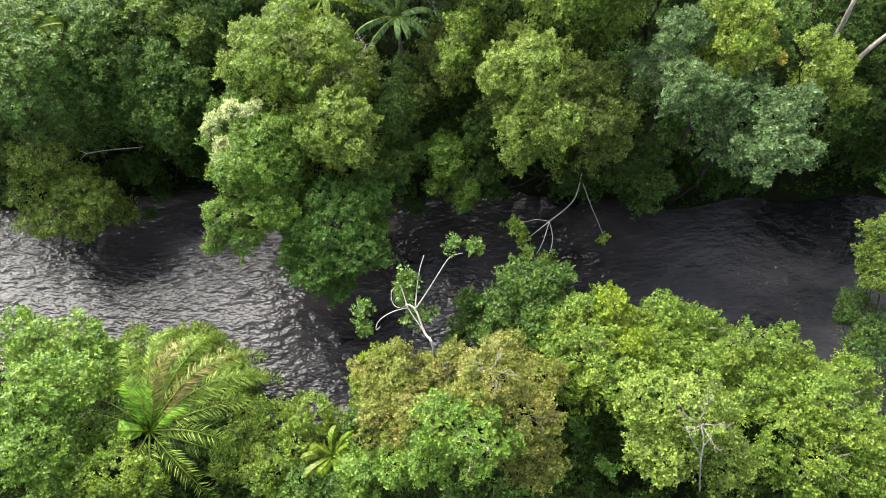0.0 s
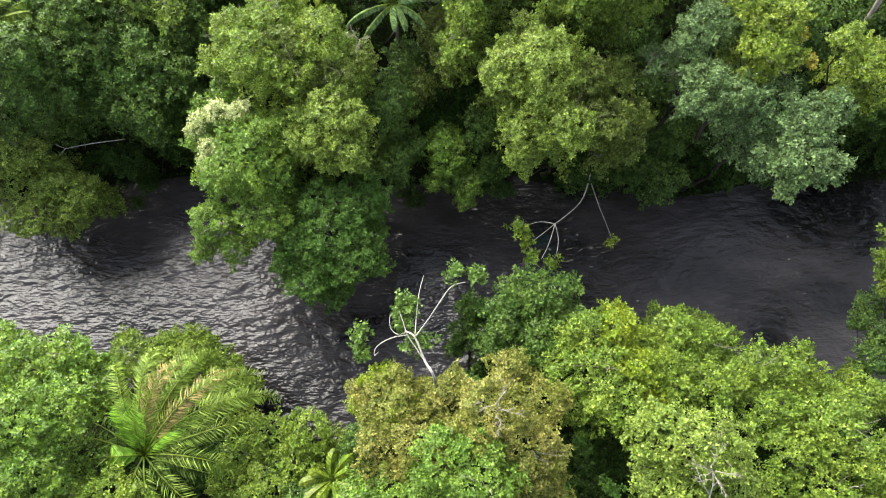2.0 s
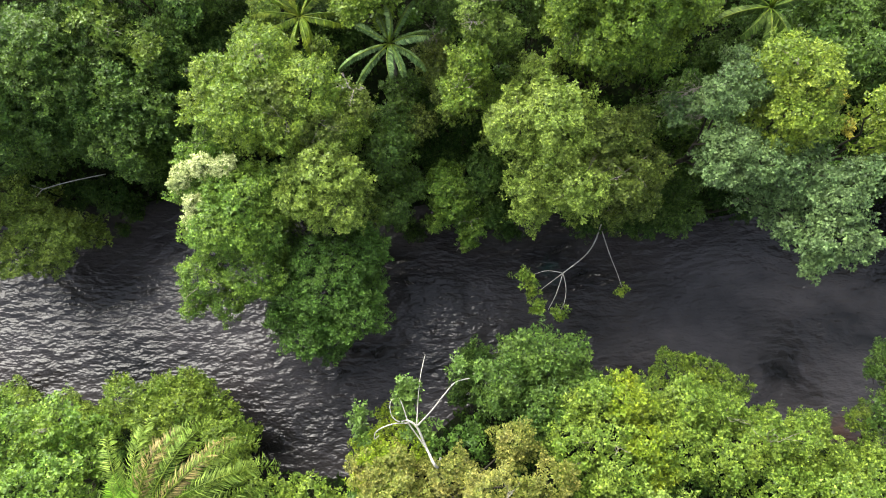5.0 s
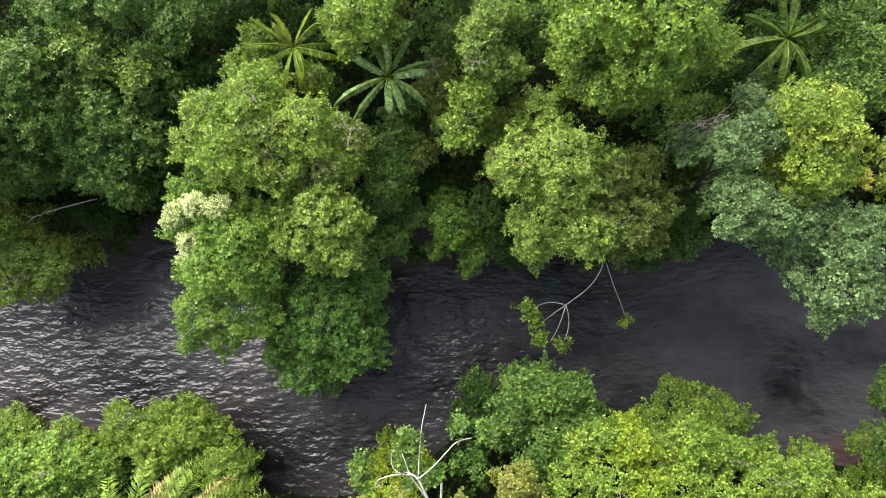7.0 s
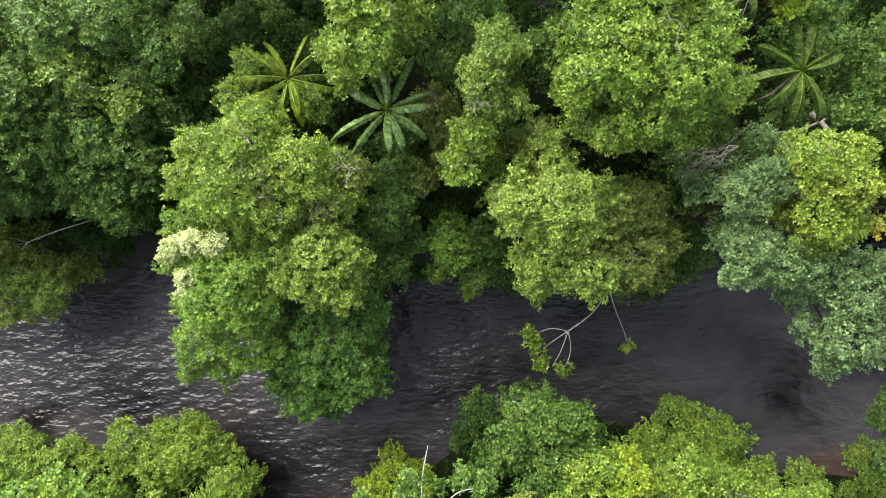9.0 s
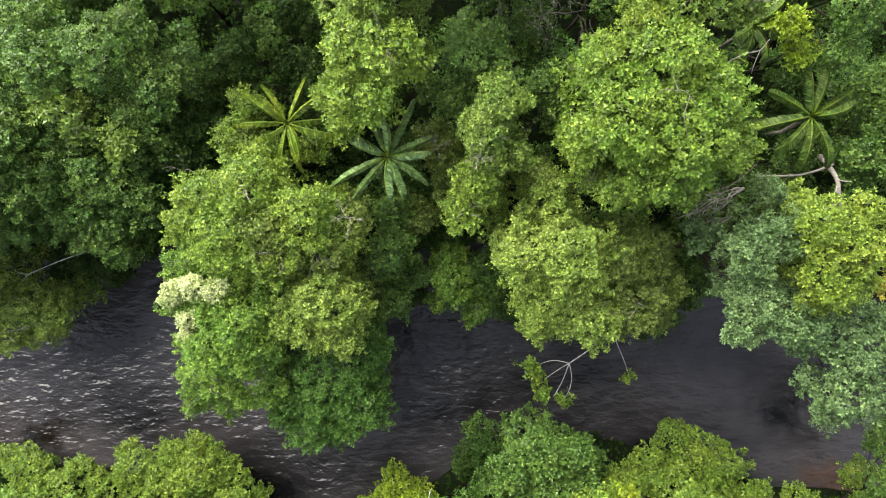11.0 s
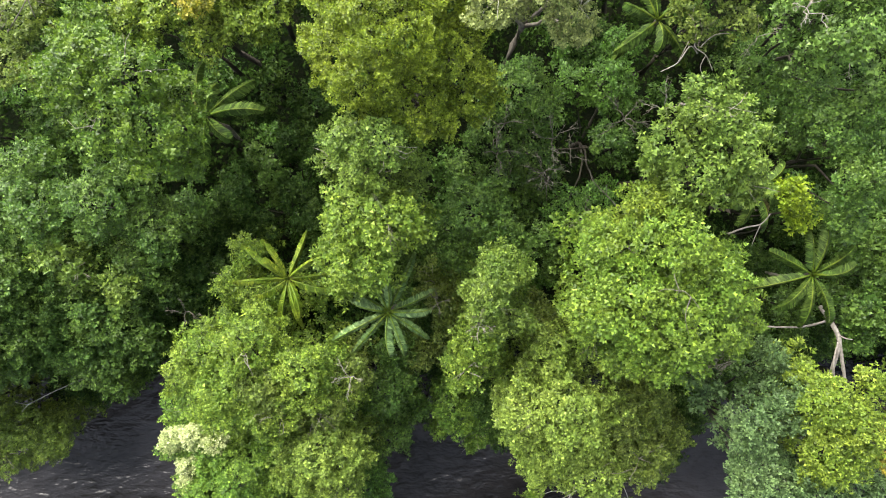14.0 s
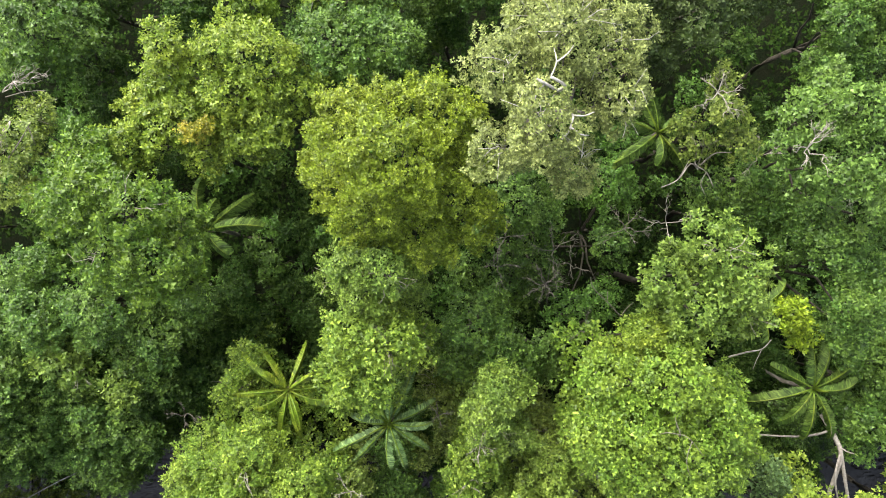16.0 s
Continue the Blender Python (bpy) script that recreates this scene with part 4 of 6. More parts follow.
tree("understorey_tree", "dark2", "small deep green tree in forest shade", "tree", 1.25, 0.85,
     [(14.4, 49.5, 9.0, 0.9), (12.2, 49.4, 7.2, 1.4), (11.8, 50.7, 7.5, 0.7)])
tree("understorey_tree", "dark", "understorey tree with canopy shade in its leaf colour", "tree", 1.25, 0.85,
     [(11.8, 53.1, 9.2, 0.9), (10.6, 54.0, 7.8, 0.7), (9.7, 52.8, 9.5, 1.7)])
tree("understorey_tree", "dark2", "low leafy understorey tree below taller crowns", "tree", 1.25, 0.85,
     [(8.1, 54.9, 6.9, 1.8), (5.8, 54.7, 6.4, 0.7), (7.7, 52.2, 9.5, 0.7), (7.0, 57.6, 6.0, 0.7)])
tree("understorey_tree", "dark", "young tree in a canopy gap, gap shade in its leaf colour", "tree", 1.25, 0.85,
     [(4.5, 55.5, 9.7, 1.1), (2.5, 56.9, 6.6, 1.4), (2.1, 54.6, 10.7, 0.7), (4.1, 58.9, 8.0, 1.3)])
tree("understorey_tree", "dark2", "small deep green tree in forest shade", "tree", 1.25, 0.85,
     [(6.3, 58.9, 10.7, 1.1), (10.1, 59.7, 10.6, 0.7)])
tree("understorey_tree", "dark", "understorey tree with canopy shade in its leaf colour", "tree", 1.25, 0.85,
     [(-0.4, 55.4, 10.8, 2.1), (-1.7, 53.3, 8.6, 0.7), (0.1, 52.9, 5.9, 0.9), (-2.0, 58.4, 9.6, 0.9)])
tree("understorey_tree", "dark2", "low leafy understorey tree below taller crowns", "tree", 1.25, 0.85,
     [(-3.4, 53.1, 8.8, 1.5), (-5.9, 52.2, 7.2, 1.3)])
tree("understorey_tree", "dark", "young tree in a canopy gap, gap shade in its leaf colour", "tree", 1.25, 0.85,
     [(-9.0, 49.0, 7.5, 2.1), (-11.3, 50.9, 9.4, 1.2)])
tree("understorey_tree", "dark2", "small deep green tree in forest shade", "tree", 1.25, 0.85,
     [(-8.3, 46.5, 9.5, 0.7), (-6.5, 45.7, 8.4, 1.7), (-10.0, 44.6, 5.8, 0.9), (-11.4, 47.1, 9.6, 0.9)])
tree("understorey_tree", "dark", "understorey tree with canopy shade in its leaf colour", "tree", 1.25, 0.85,
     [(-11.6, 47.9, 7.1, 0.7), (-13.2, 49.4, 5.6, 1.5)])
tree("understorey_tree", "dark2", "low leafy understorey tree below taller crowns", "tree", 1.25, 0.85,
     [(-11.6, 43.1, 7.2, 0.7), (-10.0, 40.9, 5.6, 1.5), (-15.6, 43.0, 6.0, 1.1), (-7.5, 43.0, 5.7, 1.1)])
tree("understorey_tree", "dark", "young tree in a canopy gap, gap shade in its leaf colour", "tree", 1.25, 0.85,
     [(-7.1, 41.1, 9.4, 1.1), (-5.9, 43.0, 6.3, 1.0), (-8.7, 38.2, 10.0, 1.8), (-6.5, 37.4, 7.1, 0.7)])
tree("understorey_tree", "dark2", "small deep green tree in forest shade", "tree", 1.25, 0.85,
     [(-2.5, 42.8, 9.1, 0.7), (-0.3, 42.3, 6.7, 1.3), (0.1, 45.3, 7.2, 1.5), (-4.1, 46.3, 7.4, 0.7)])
tree("understorey_tree", "dark", "understorey tree with canopy shade in its leaf colour", "tree", 1.25, 0.85,
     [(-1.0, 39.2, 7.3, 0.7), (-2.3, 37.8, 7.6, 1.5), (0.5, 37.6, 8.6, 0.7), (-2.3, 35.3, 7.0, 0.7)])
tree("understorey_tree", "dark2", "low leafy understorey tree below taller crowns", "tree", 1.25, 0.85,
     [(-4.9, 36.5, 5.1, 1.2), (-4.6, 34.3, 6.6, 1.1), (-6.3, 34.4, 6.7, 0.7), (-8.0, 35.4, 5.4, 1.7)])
tree("understorey_tree", "dark", "young tree in a canopy gap, gap shade in its leaf colour", "tree", 1.25, 0.85,
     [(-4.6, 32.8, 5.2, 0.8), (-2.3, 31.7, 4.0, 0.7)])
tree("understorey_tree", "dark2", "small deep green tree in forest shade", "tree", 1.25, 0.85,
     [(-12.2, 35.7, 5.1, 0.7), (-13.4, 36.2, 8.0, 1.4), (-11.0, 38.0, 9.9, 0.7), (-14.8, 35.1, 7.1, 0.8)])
tree("understorey_tree", "dark", "understorey tree with canopy shade in its leaf colour", "tree", 1.25, 0.85,
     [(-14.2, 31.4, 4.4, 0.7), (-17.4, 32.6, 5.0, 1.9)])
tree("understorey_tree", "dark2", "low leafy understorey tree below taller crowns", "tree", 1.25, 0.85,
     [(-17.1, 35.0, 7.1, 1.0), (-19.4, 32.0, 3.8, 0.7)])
tree("understorey_tree", "dark", "young tree in a canopy gap, gap shade in its leaf colour", "tree", 1.25, 0.85,
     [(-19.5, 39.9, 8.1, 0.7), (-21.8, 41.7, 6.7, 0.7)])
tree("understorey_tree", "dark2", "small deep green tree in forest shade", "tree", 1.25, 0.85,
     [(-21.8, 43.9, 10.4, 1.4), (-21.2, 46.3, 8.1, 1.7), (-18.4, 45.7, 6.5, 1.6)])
tree("understorey_tree", "dark", "understorey tree with canopy shade in its leaf colour", "tree", 1.25, 0.85,
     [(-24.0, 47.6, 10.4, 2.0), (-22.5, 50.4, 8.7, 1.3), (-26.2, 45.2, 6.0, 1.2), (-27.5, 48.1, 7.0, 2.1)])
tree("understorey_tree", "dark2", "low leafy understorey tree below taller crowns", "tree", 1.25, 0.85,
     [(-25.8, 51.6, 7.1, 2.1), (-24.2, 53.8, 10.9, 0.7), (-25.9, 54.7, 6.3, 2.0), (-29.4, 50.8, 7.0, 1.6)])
tree("understorey_tree", "dark", "young tree in a canopy gap, gap shade in its leaf colour", "tree", 1.25, 0.85,
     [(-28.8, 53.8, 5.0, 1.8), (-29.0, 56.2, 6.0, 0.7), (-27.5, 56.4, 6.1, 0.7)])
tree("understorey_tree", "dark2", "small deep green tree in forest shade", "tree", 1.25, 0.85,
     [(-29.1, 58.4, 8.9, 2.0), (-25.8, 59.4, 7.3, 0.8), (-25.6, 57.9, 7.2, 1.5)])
tree("understorey_tree", "dark", "understorey tree with canopy shade in its leaf colour", "tree", 1.25, 0.85,
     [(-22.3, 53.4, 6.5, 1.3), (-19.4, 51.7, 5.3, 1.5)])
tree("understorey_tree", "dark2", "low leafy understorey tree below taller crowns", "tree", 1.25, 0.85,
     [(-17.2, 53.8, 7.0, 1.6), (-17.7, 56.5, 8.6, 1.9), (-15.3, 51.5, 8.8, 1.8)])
tree("understorey_tree", "dark", "young tree in a canopy gap, gap shade in its leaf colour", "tree", 1.25, 0.85,
     [(-14.3, 57.0, 6.4, 1.5), (-12.2, 56.6, 5.6, 0.8), (-16.2, 59.2, 9.3, 1.3), (-11.7, 58.4, 8.2, 1.4)])
tree("understorey_tree", "dark2", "small deep green tree in forest shade", "tree", 1.25, 0.85,
     [(-12.7, 53.9, 6.2, 1.0)])
tree("understorey_tree", "dark", "understorey tree with canopy shade in its leaf colour", "tree", 1.25, 0.85,
     [(-9.3, 57.0, 7.6, 1.1), (-7.9, 58.2, 10.1, 0.7)])
tree("understorey_tree", "dark2", "low leafy understorey tree below taller crowns", "tree", 1.25, 0.85,
     [(1.8, 50.4, 8.5, 0.7), (4.9, 51.0, 9.8, 1.0), (1.7, 47.0, 7.2, 0.7)])
tree("understorey_tree", "dark", "young tree in a canopy gap, gap shade in its leaf colour", "tree", 1.25, 0.85,
     [(6.8, 49.1, 10.1, 0.7), (8.3, 50.9, 10.0, 0.8)])
tree("understorey_tree", "dark2", "small deep green tree in forest shade", "tree", 1.25, 0.85,
     [(10.3, 46.9, 10.0, 0.7)])
tree("understorey_tree", "dark", "understorey tree with canopy shade in its leaf colour", "tree", 1.25, 0.85,
     [(6.2, 43.0, 7.7, 0.9), (5.5, 41.0, 6.0, 1.3), (3.9, 41.6, 7.3, 0.7)])
tree("understorey_tree", "dark2", "low leafy understorey tree below taller crowns", "tree", 1.25, 0.85,
     [(4.5, 38.7, 8.1, 0.8), (5.1, 36.6, 7.4, 1.4), (6.6, 37.4, 8.0, 0.7)])
tree("understorey_tree", "dark", "young tree in a canopy gap, gap shade in its leaf colour", "tree", 1.25, 0.85,
     [(3.7, 33.7, 4.6, 0.9), (7.7, 32.5, 4.5, 0.9)])
tree("understorey_tree", "dark2", "small deep green tree in forest shade", "tree", 1.25, 0.85,
     [(10.3, 32.5, 4.4, 1.2), (13.2, 33.0, 5.1, 1.7)])
tree("understorey_tree", "dark", "understorey tree with canopy shade in its leaf colour", "tree", 1.25, 0.85,
     [(15.4, 31.8, 4.3, 0.7), (15.2, 35.9, 7.6, 0.9)])
tree("understorey_tree", "dark2", "low leafy understorey tree below taller crowns", "tree", 1.25, 0.85,
     [(20.3, 33.8, 6.7, 0.7), (21.3, 36.1, 7.2, 0.7), (18.9, 36.9, 8.6, 1.1), (22.5, 31.1, 4.3, 0.9)])
tree("understorey_tree", "dark", "young tree in a canopy gap, gap shade in its leaf colour", "tree", 1.25, 0.85,
     [(24.3, 36.2, 5.8, 0.7), (26.4, 34.5, 6.8, 0.8), (22.2, 38.1, 7.4, 1.1), (27.0, 38.9, 9.0, 2.1)])
tree("understorey_tree", "dark2", "small deep green tree in forest shade", "tree", 1.25, 0.85,
     [(24.9, 32.4, 4.8, 1.8), (28.3, 33.2, 5.4, 2.1)])
tree("understorey_tree", "dark", "understorey tree with canopy shade in its leaf colour", "tree", 1.25, 0.85,
     [(28.4, 35.8, 7.9, 1.0), (30.0, 35.6, 5.3, 0.7), (31.4, 37.2, 12.9, 2.0), (32.1, 34.1, 11.3, 1.3)])
tree("understorey_tree", "dark2", "low leafy understorey tree below taller crowns", "tree", 1.25, 0.85,
     [(29.5, 40.0, 8.3, 1.2), (29.5, 42.7, 6.4, 1.7), (25.8, 41.8, 10.2, 1.9)])
tree("understorey_tree", "dark", "young tree in a canopy gap, gap shade in its leaf colour", "tree", 1.25, 0.85,
     [(31.7, 44.0, 13.7, 0.7), (32.9, 46.0, 10.8, 1.7), (33.8, 42.8, 13.1, 1.9), (29.4, 45.2, 6.2, 1.5)])
tree("understorey_tree", "dark2", "small deep green tree in forest shade", "tree", 1.25, 0.85,
     [(35.4, 45.5, 12.2, 0.8), (34.8, 47.7, 10.1, 1.7), (37.2, 43.3, 12.9, 2.1), (38.1, 47.4, 15.8, 1.6)])
tree("understorey_tree", "dark", "understorey tree with canopy shade in its leaf colour", "tree", 1.25, 0.85,
     [(39.1, 45.9, 15.3, 0.7), (40.2, 48.0, 14.7, 0.7), (41.5, 45.3, 13.2, 2.1), (42.8, 47.6, 15.9, 1.2)])
tree("understorey_tree", "dark2", "low leafy understorey tree below taller crowns", "tree", 1.25, 0.85,
     [(40.1, 41.9, 15.4, 1.7), (41.4, 39.7, 11.8, 0.7), (37.7, 40.7, 14.4, 0.9), (40.1, 39.0, 14.7, 1.3)])
tree("understorey_tree", "dark", "young tree in a canopy gap, gap shade in its leaf colour", "tree", 1.25, 0.85,
     [(43.8, 42.0, 14.9, 2.1), (45.6, 40.0, 10.5, 0.7), (43.4, 39.1, 15.4, 1.7), (44.5, 45.4, 11.0, 1.8)])
tree("understorey_tree", "dark2", "small deep green tree in forest shade", "tree", 1.25, 0.85,
     [(41.0, 37.3, 10.8, 0.9), (43.2, 35.6, 13.0, 2.1), (40.6, 34.4, 11.3, 0.9)])
tree("understorey_tree", "dark", "understorey tree with canopy shade in its leaf colour", "tree", 1.25, 0.85,
     [(45.2, 36.0, 12.0, 1.0), (44.6, 31.9, 10.4, 1.6)])
tree("understorey_tree", "dark2", "low leafy understorey tree below taller crowns", "tree", 1.25, 0.85,
     [(42.0, 31.9, 9.6, 1.5), (45.4, 30.4, 8.8, 0.7)])
tree("understorey_tree", "dark", "young tree in a canopy gap, gap shade in its leaf colour", "tree", 1.25, 0.85,
     [(31.9, 32.2, 9.5, 1.5)])
tree("understorey_tree", "dark2", "small deep green tree in forest shade", "tree", 1.25, 0.85,
     [(35.3, 41.3, 14.8, 0.9)])
tree("understorey_tree", "dark", "understorey tree with canopy shade in its leaf colour", "tree", 1.25, 0.85,
     [(27.1, 44.0, 5.4, 1.0), (27.2, 45.6, 9.9, 0.9), (25.4, 43.9, 8.3, 0.7)])
tree("understorey_tree", "dark2", "low leafy understorey tree below taller crowns", "tree", 1.25, 0.85,
     [(28.9, 48.1, 10.2, 2.1), (27.5, 50.5, 5.7, 0.9), (29.2, 51.8, 5.7, 1.5), (26.0, 50.9, 5.1, 1.3)])
tree("understorey_tree", "dark", "young tree in a canopy gap, gap shade in its leaf colour", "tree", 1.25, 0.85,
     [(26.3, 53.2, 10.4, 1.7), (24.7, 55.2, 10.2, 0.7), (29.2, 54.8, 9.2, 1.8), (22.9, 53.0, 6.3, 2.1)])
tree("understorey_tree", "dark2", "small deep green tree in forest shade", "tree", 1.25, 0.85,
     [(26.2, 57.1, 7.4, 2.0), (26.6, 59.3, 9.1, 0.7), (29.0, 58.2, 6.1, 1.8)])
tree("understorey_tree", "dark", "understorey tree with canopy shade in its leaf colour", "tree", 1.25, 0.85,
     [(20.9, 55.0, 9.0, 0.7), (19.6, 52.8, 7.8, 1.5), (18.2, 53.7, 9.2, 0.7), (19.3, 58.4, 9.9, 1.3)])
tree("understorey_tree", "dark2", "low leafy understorey tree below taller crowns", "tree", 1.25, 0.85,
     [(17.6, 56.2, 6.0, 1.4)])
tree("understorey_tree", "dark", "young tree in a canopy gap, gap shade in its leaf colour", "tree", 1.25, 0.85,
     [(14.9, 59.1, 9.0, 0.7), (17.9, 59.3, 8.5, 0.7)])
tree("understorey_tree", "dark2", "small deep green tree in forest shade", "tree", 1.25, 0.85,
     [(20.0, 49.9, 10.6, 1.6)])
tree("understorey_tree", "dark", "understorey tree with canopy shade in its leaf colour", "tree", 1.25, 0.85,
     [(22.3, 41.0, 9.9, 1.7), (20.1, 38.8, 8.3, 1.1), (18.6, 40.1, 6.2, 1.1)])
tree("understorey_tree", "dark2", "low leafy understorey tree below taller crowns", "tree", 1.25, 0.85,
     [(17.1, 37.6, 6.9, 0.8), (15.2, 37.3, 5.6, 1.1), (15.7, 40.4, 7.7, 2.1)])
tree("understorey_tree", "dark", "young tree in a canopy gap, gap shade in its leaf colour", "tree", 1.25, 0.85,
     [(12.6, 40.6, 10.1, 1.5)])
tree("understorey_tree", "dark2", "small deep green tree in forest shade", "tree", 1.25, 0.85,
     [(2.3, 13.2, 4.5, 1.1), (2.3, 11.9, 5.9, 0.7), (0.9, 12.5, 4.5, 0.9), (-0.9, 11.9, 4.1, 0.7)])
tree("understorey_tree", "dark", "understorey tree with canopy shade in its leaf colour", "tree", 1.25, 0.85,
     [(4.6, 10.4, 7.2, 0.7), (6.0, 11.9, 6.6, 0.7), (7.0, 7.4, 7.4, 1.7)])
tree("understorey_tree", "dark2", "low leafy understorey tree below taller crowns", "tree", 1.25, 0.85,
     [(8.7, 8.4, 10.1, 0.7), (10.2, 5.7, 10.4, 0.7), (7.2, 5.3, 9.6, 0.7)])
tree("understorey_tree", "dark", "young tree in a canopy gap, gap shade in its leaf colour", "tree", 1.25, 0.85,
     [(10.3, 3.7, 7.3, 1.6), (12.5, 3.5, 9.7, 0.7), (6.8, 3.4, 9.2, 1.4), (14.0, 3.5, 7.2, 1.7)])
tree("understorey_tree", "dark2", "small deep green tree in forest shade", "tree", 1.25, 0.85,
     [(4.1, 3.4, 10.4, 1.7), (1.1, 3.6, 9.5, 1.7)])
tree("understorey_tree", "dark", "understorey tree with canopy shade in its leaf colour", "tree", 1.25, 0.85,
     [(-2.5, 3.5, 6.8, 1.4), (-4.3, 3.1, 7.5, 0.7)])
tree("understorey_tree", "dark2", "low leafy understorey tree below taller crowns", "tree", 1.25, 0.85,
     [(-5.4, 6.9, 6.6, 0.9), (-7.4, 6.4, 5.7, 1.2)])
tree("understorey_tree", "dark", "young tree in a canopy gap, gap shade in its leaf colour", "tree", 1.25, 0.85,
     [(-7.8, 3.0, 6.9, 1.2), (-9.2, 3.0, 6.5, 0.7), (-11.1, 3.8, 8.6, 1.5)])
tree("understorey_tree", "dark2", "small deep green tree in forest shade", "tree", 1.25, 0.85,
     [(-11.1, 6.8, 5.3, 0.7), (-14.2, 8.6, 3.9, 0.7)])
tree("understorey_tree", "dark", "understorey tree with canopy shade in its leaf colour", "tree", 1.25, 0.85,
     [(-15.3, 7.3, 5.6, 1.5), (-17.0, 6.2, 5.1, 0.7), (-17.3, 10.1, 4.2, 0.7), (-14.7, 3.9, 5.4, 1.9)])
tree("understorey_tree", "dark2", "low leafy understorey tree below taller crowns", "tree", 1.25, 0.85,
     [(-17.1, 3.3, 7.5, 0.9), (-20.0, 3.2, 9.4, 1.3)])
tree("understorey_tree", "dark", "young tree in a canopy gap, gap shade in its leaf colour", "tree", 1.25, 0.85,
     [(-20.4, 7.0, 7.9, 0.7), (-19.6, 9.8, 4.9, 1.8)])
tree("understorey_tree", "dark2", "small deep green tree in forest shade", "tree", 1.25, 0.85,
     [(-25.4, 6.0, 7.6, 1.1), (-27.0, 6.1, 8.7, 0.8), (-24.8, 3.8, 9.6, 1.5), (-28.0, 7.3, 5.5, 0.7)])
tree("understorey_tree", "dark", "understorey tree with canopy shade in its leaf colour", "tree", 1.25, 0.85,
     [(-26.5, 9.0, 7.3, 1.5), (-27.5, 10.6, 5.7, 1.0), (-25.9, 11.0, 5.4, 1.1), (-29.9, 9.1, 7.6, 2.1)])
tree("understorey_tree", "dark2", "low leafy understorey tree below taller crowns", "tree", 1.25, 0.85,
     [(-23.4, 11.7, 3.8, 0.7)])
tree("understorey_tree", "dark", "young tree in a canopy gap, gap shade in its leaf colour", "tree", 1.25, 0.85,
     [(-31.7, 12.2, 10.1, 1.7), (-33.7, 9.3, 12.4, 1.6), (-35.7, 12.6, 10.0, 2.1)])
tree("understorey_tree", "dark2", "small deep green tree in forest shade", "tree", 1.25, 0.85,
     [(-32.6, 7.1, 11.8, 2.0), (-33.5, 3.6, 15.2, 1.7), (-29.2, 5.7, 10.3, 1.7), (-36.2, 6.2, 11.0, 1.9)])
tree("understorey_tree", "dark", "understorey tree with canopy shade in its leaf colour", "tree", 1.25, 0.85,
     [(-31.0, 3.7, 8.6, 1.3), (-28.2, 3.6, 8.5, 1.7)])
tree("understorey_tree", "dark2", "low leafy understorey tree below taller crowns", "tree", 1.25, 0.85,
     [(-36.2, 3.4, 13.8, 1.0)])
tree("understorey_tree", "dark", "young tree in a canopy gap, gap shade in its leaf colour", "tree", 1.25, 0.85,
     [(-36.9, 9.3, 12.0, 1.3)])
tree("understorey_tree", "dark2", "small deep green tree in forest shade", "tree", 1.25, 0.85,
     [(-41.1, 31.8, 9.9, 2.0), (-41.2, 34.5, 10.9, 0.7), (-39.3, 34.0, 10.5, 1.3), (-42.7, 34.2, 10.8, 1.3)])
tree("understorey_tree", "dark", "understorey tree with canopy shade in its leaf colour", "tree", 1.25, 0.85,
     [(-44.8, 32.1, 9.7, 1.5), (-44.9, 35.3, 11.8, 1.9)])
tree("understorey_tree", "dark2", "low leafy understorey tree below taller crowns", "tree", 1.25, 0.85,
     [(-46.3, 37.9, 11.1, 0.7), (-44.5, 39.1, 11.2, 1.5)])
tree("understorey_tree", "dark", "young tree in a canopy gap, gap shade in its leaf colour", "tree", 1.25, 0.85,
     [(-41.7, 37.4, 13.2, 2.1), (-39.4, 36.0, 13.2, 0.7), (-40.6, 40.0, 12.9, 0.7), (-42.7, 40.9, 14.1, 1.7)])
tree("understorey_tree", "dark2", "small deep green tree in forest shade", "tree", 1.25, 0.85,
     [(-38.0, 37.3, 10.6, 1.5), (-38.5, 39.8, 13.1, 1.5), (-35.0, 37.0, 13.4, 0.7), (-35.6, 39.7, 10.4, 2.1)])
tree("understorey_tree", "dark", "understorey tree with canopy shade in its leaf colour", "tree", 1.25, 0.85,
     [(-33.9, 37.3, 13.1, 0.7)])
tree("understorey_tree", "dark2", "low leafy understorey tree below taller crowns", "tree", 1.25, 0.85,
     [(-29.3, 35.6, 7.2, 0.7), (-30.6, 33.6, 5.3, 0.7), (-28.5, 39.2, 9.6, 0.7)])
tree("understorey_tree", "dark", "young tree in a canopy gap, gap shade in its leaf colour", "tree", 1.25, 0.85,
     [(-28.1, 41.4, 8.9, 1.8), (-30.7, 42.5, 9.4, 1.4), (-29.1, 44.8, 6.3, 1.6)])
tree("understorey_tree", "dark2", "small deep green tree in forest shade", "tree", 1.25, 0.85,
     [(-32.6, 42.5, 15.6, 1.6), (-31.9, 44.9, 13.1, 1.7), (-35.5, 44.0, 15.2, 2.1)])
tree("understorey_tree", "dark", "understorey tree with canopy shade in its leaf colour", "tree", 1.25, 0.85,
     [(-37.0, 42.1, 12.1, 0.7), (-40.1, 42.4, 12.8, 2.1), (-38.6, 45.2, 13.8, 1.5)])
tree("understorey_tree", "dark2", "low leafy understorey tree below taller crowns", "tree", 1.25, 0.85,
     [(-41.0, 45.4, 12.1, 0.7), (-41.0, 47.3, 11.5, 1.8), (-43.4, 45.1, 12.9, 2.1), (-38.5, 47.4, 14.7, 0.7)])
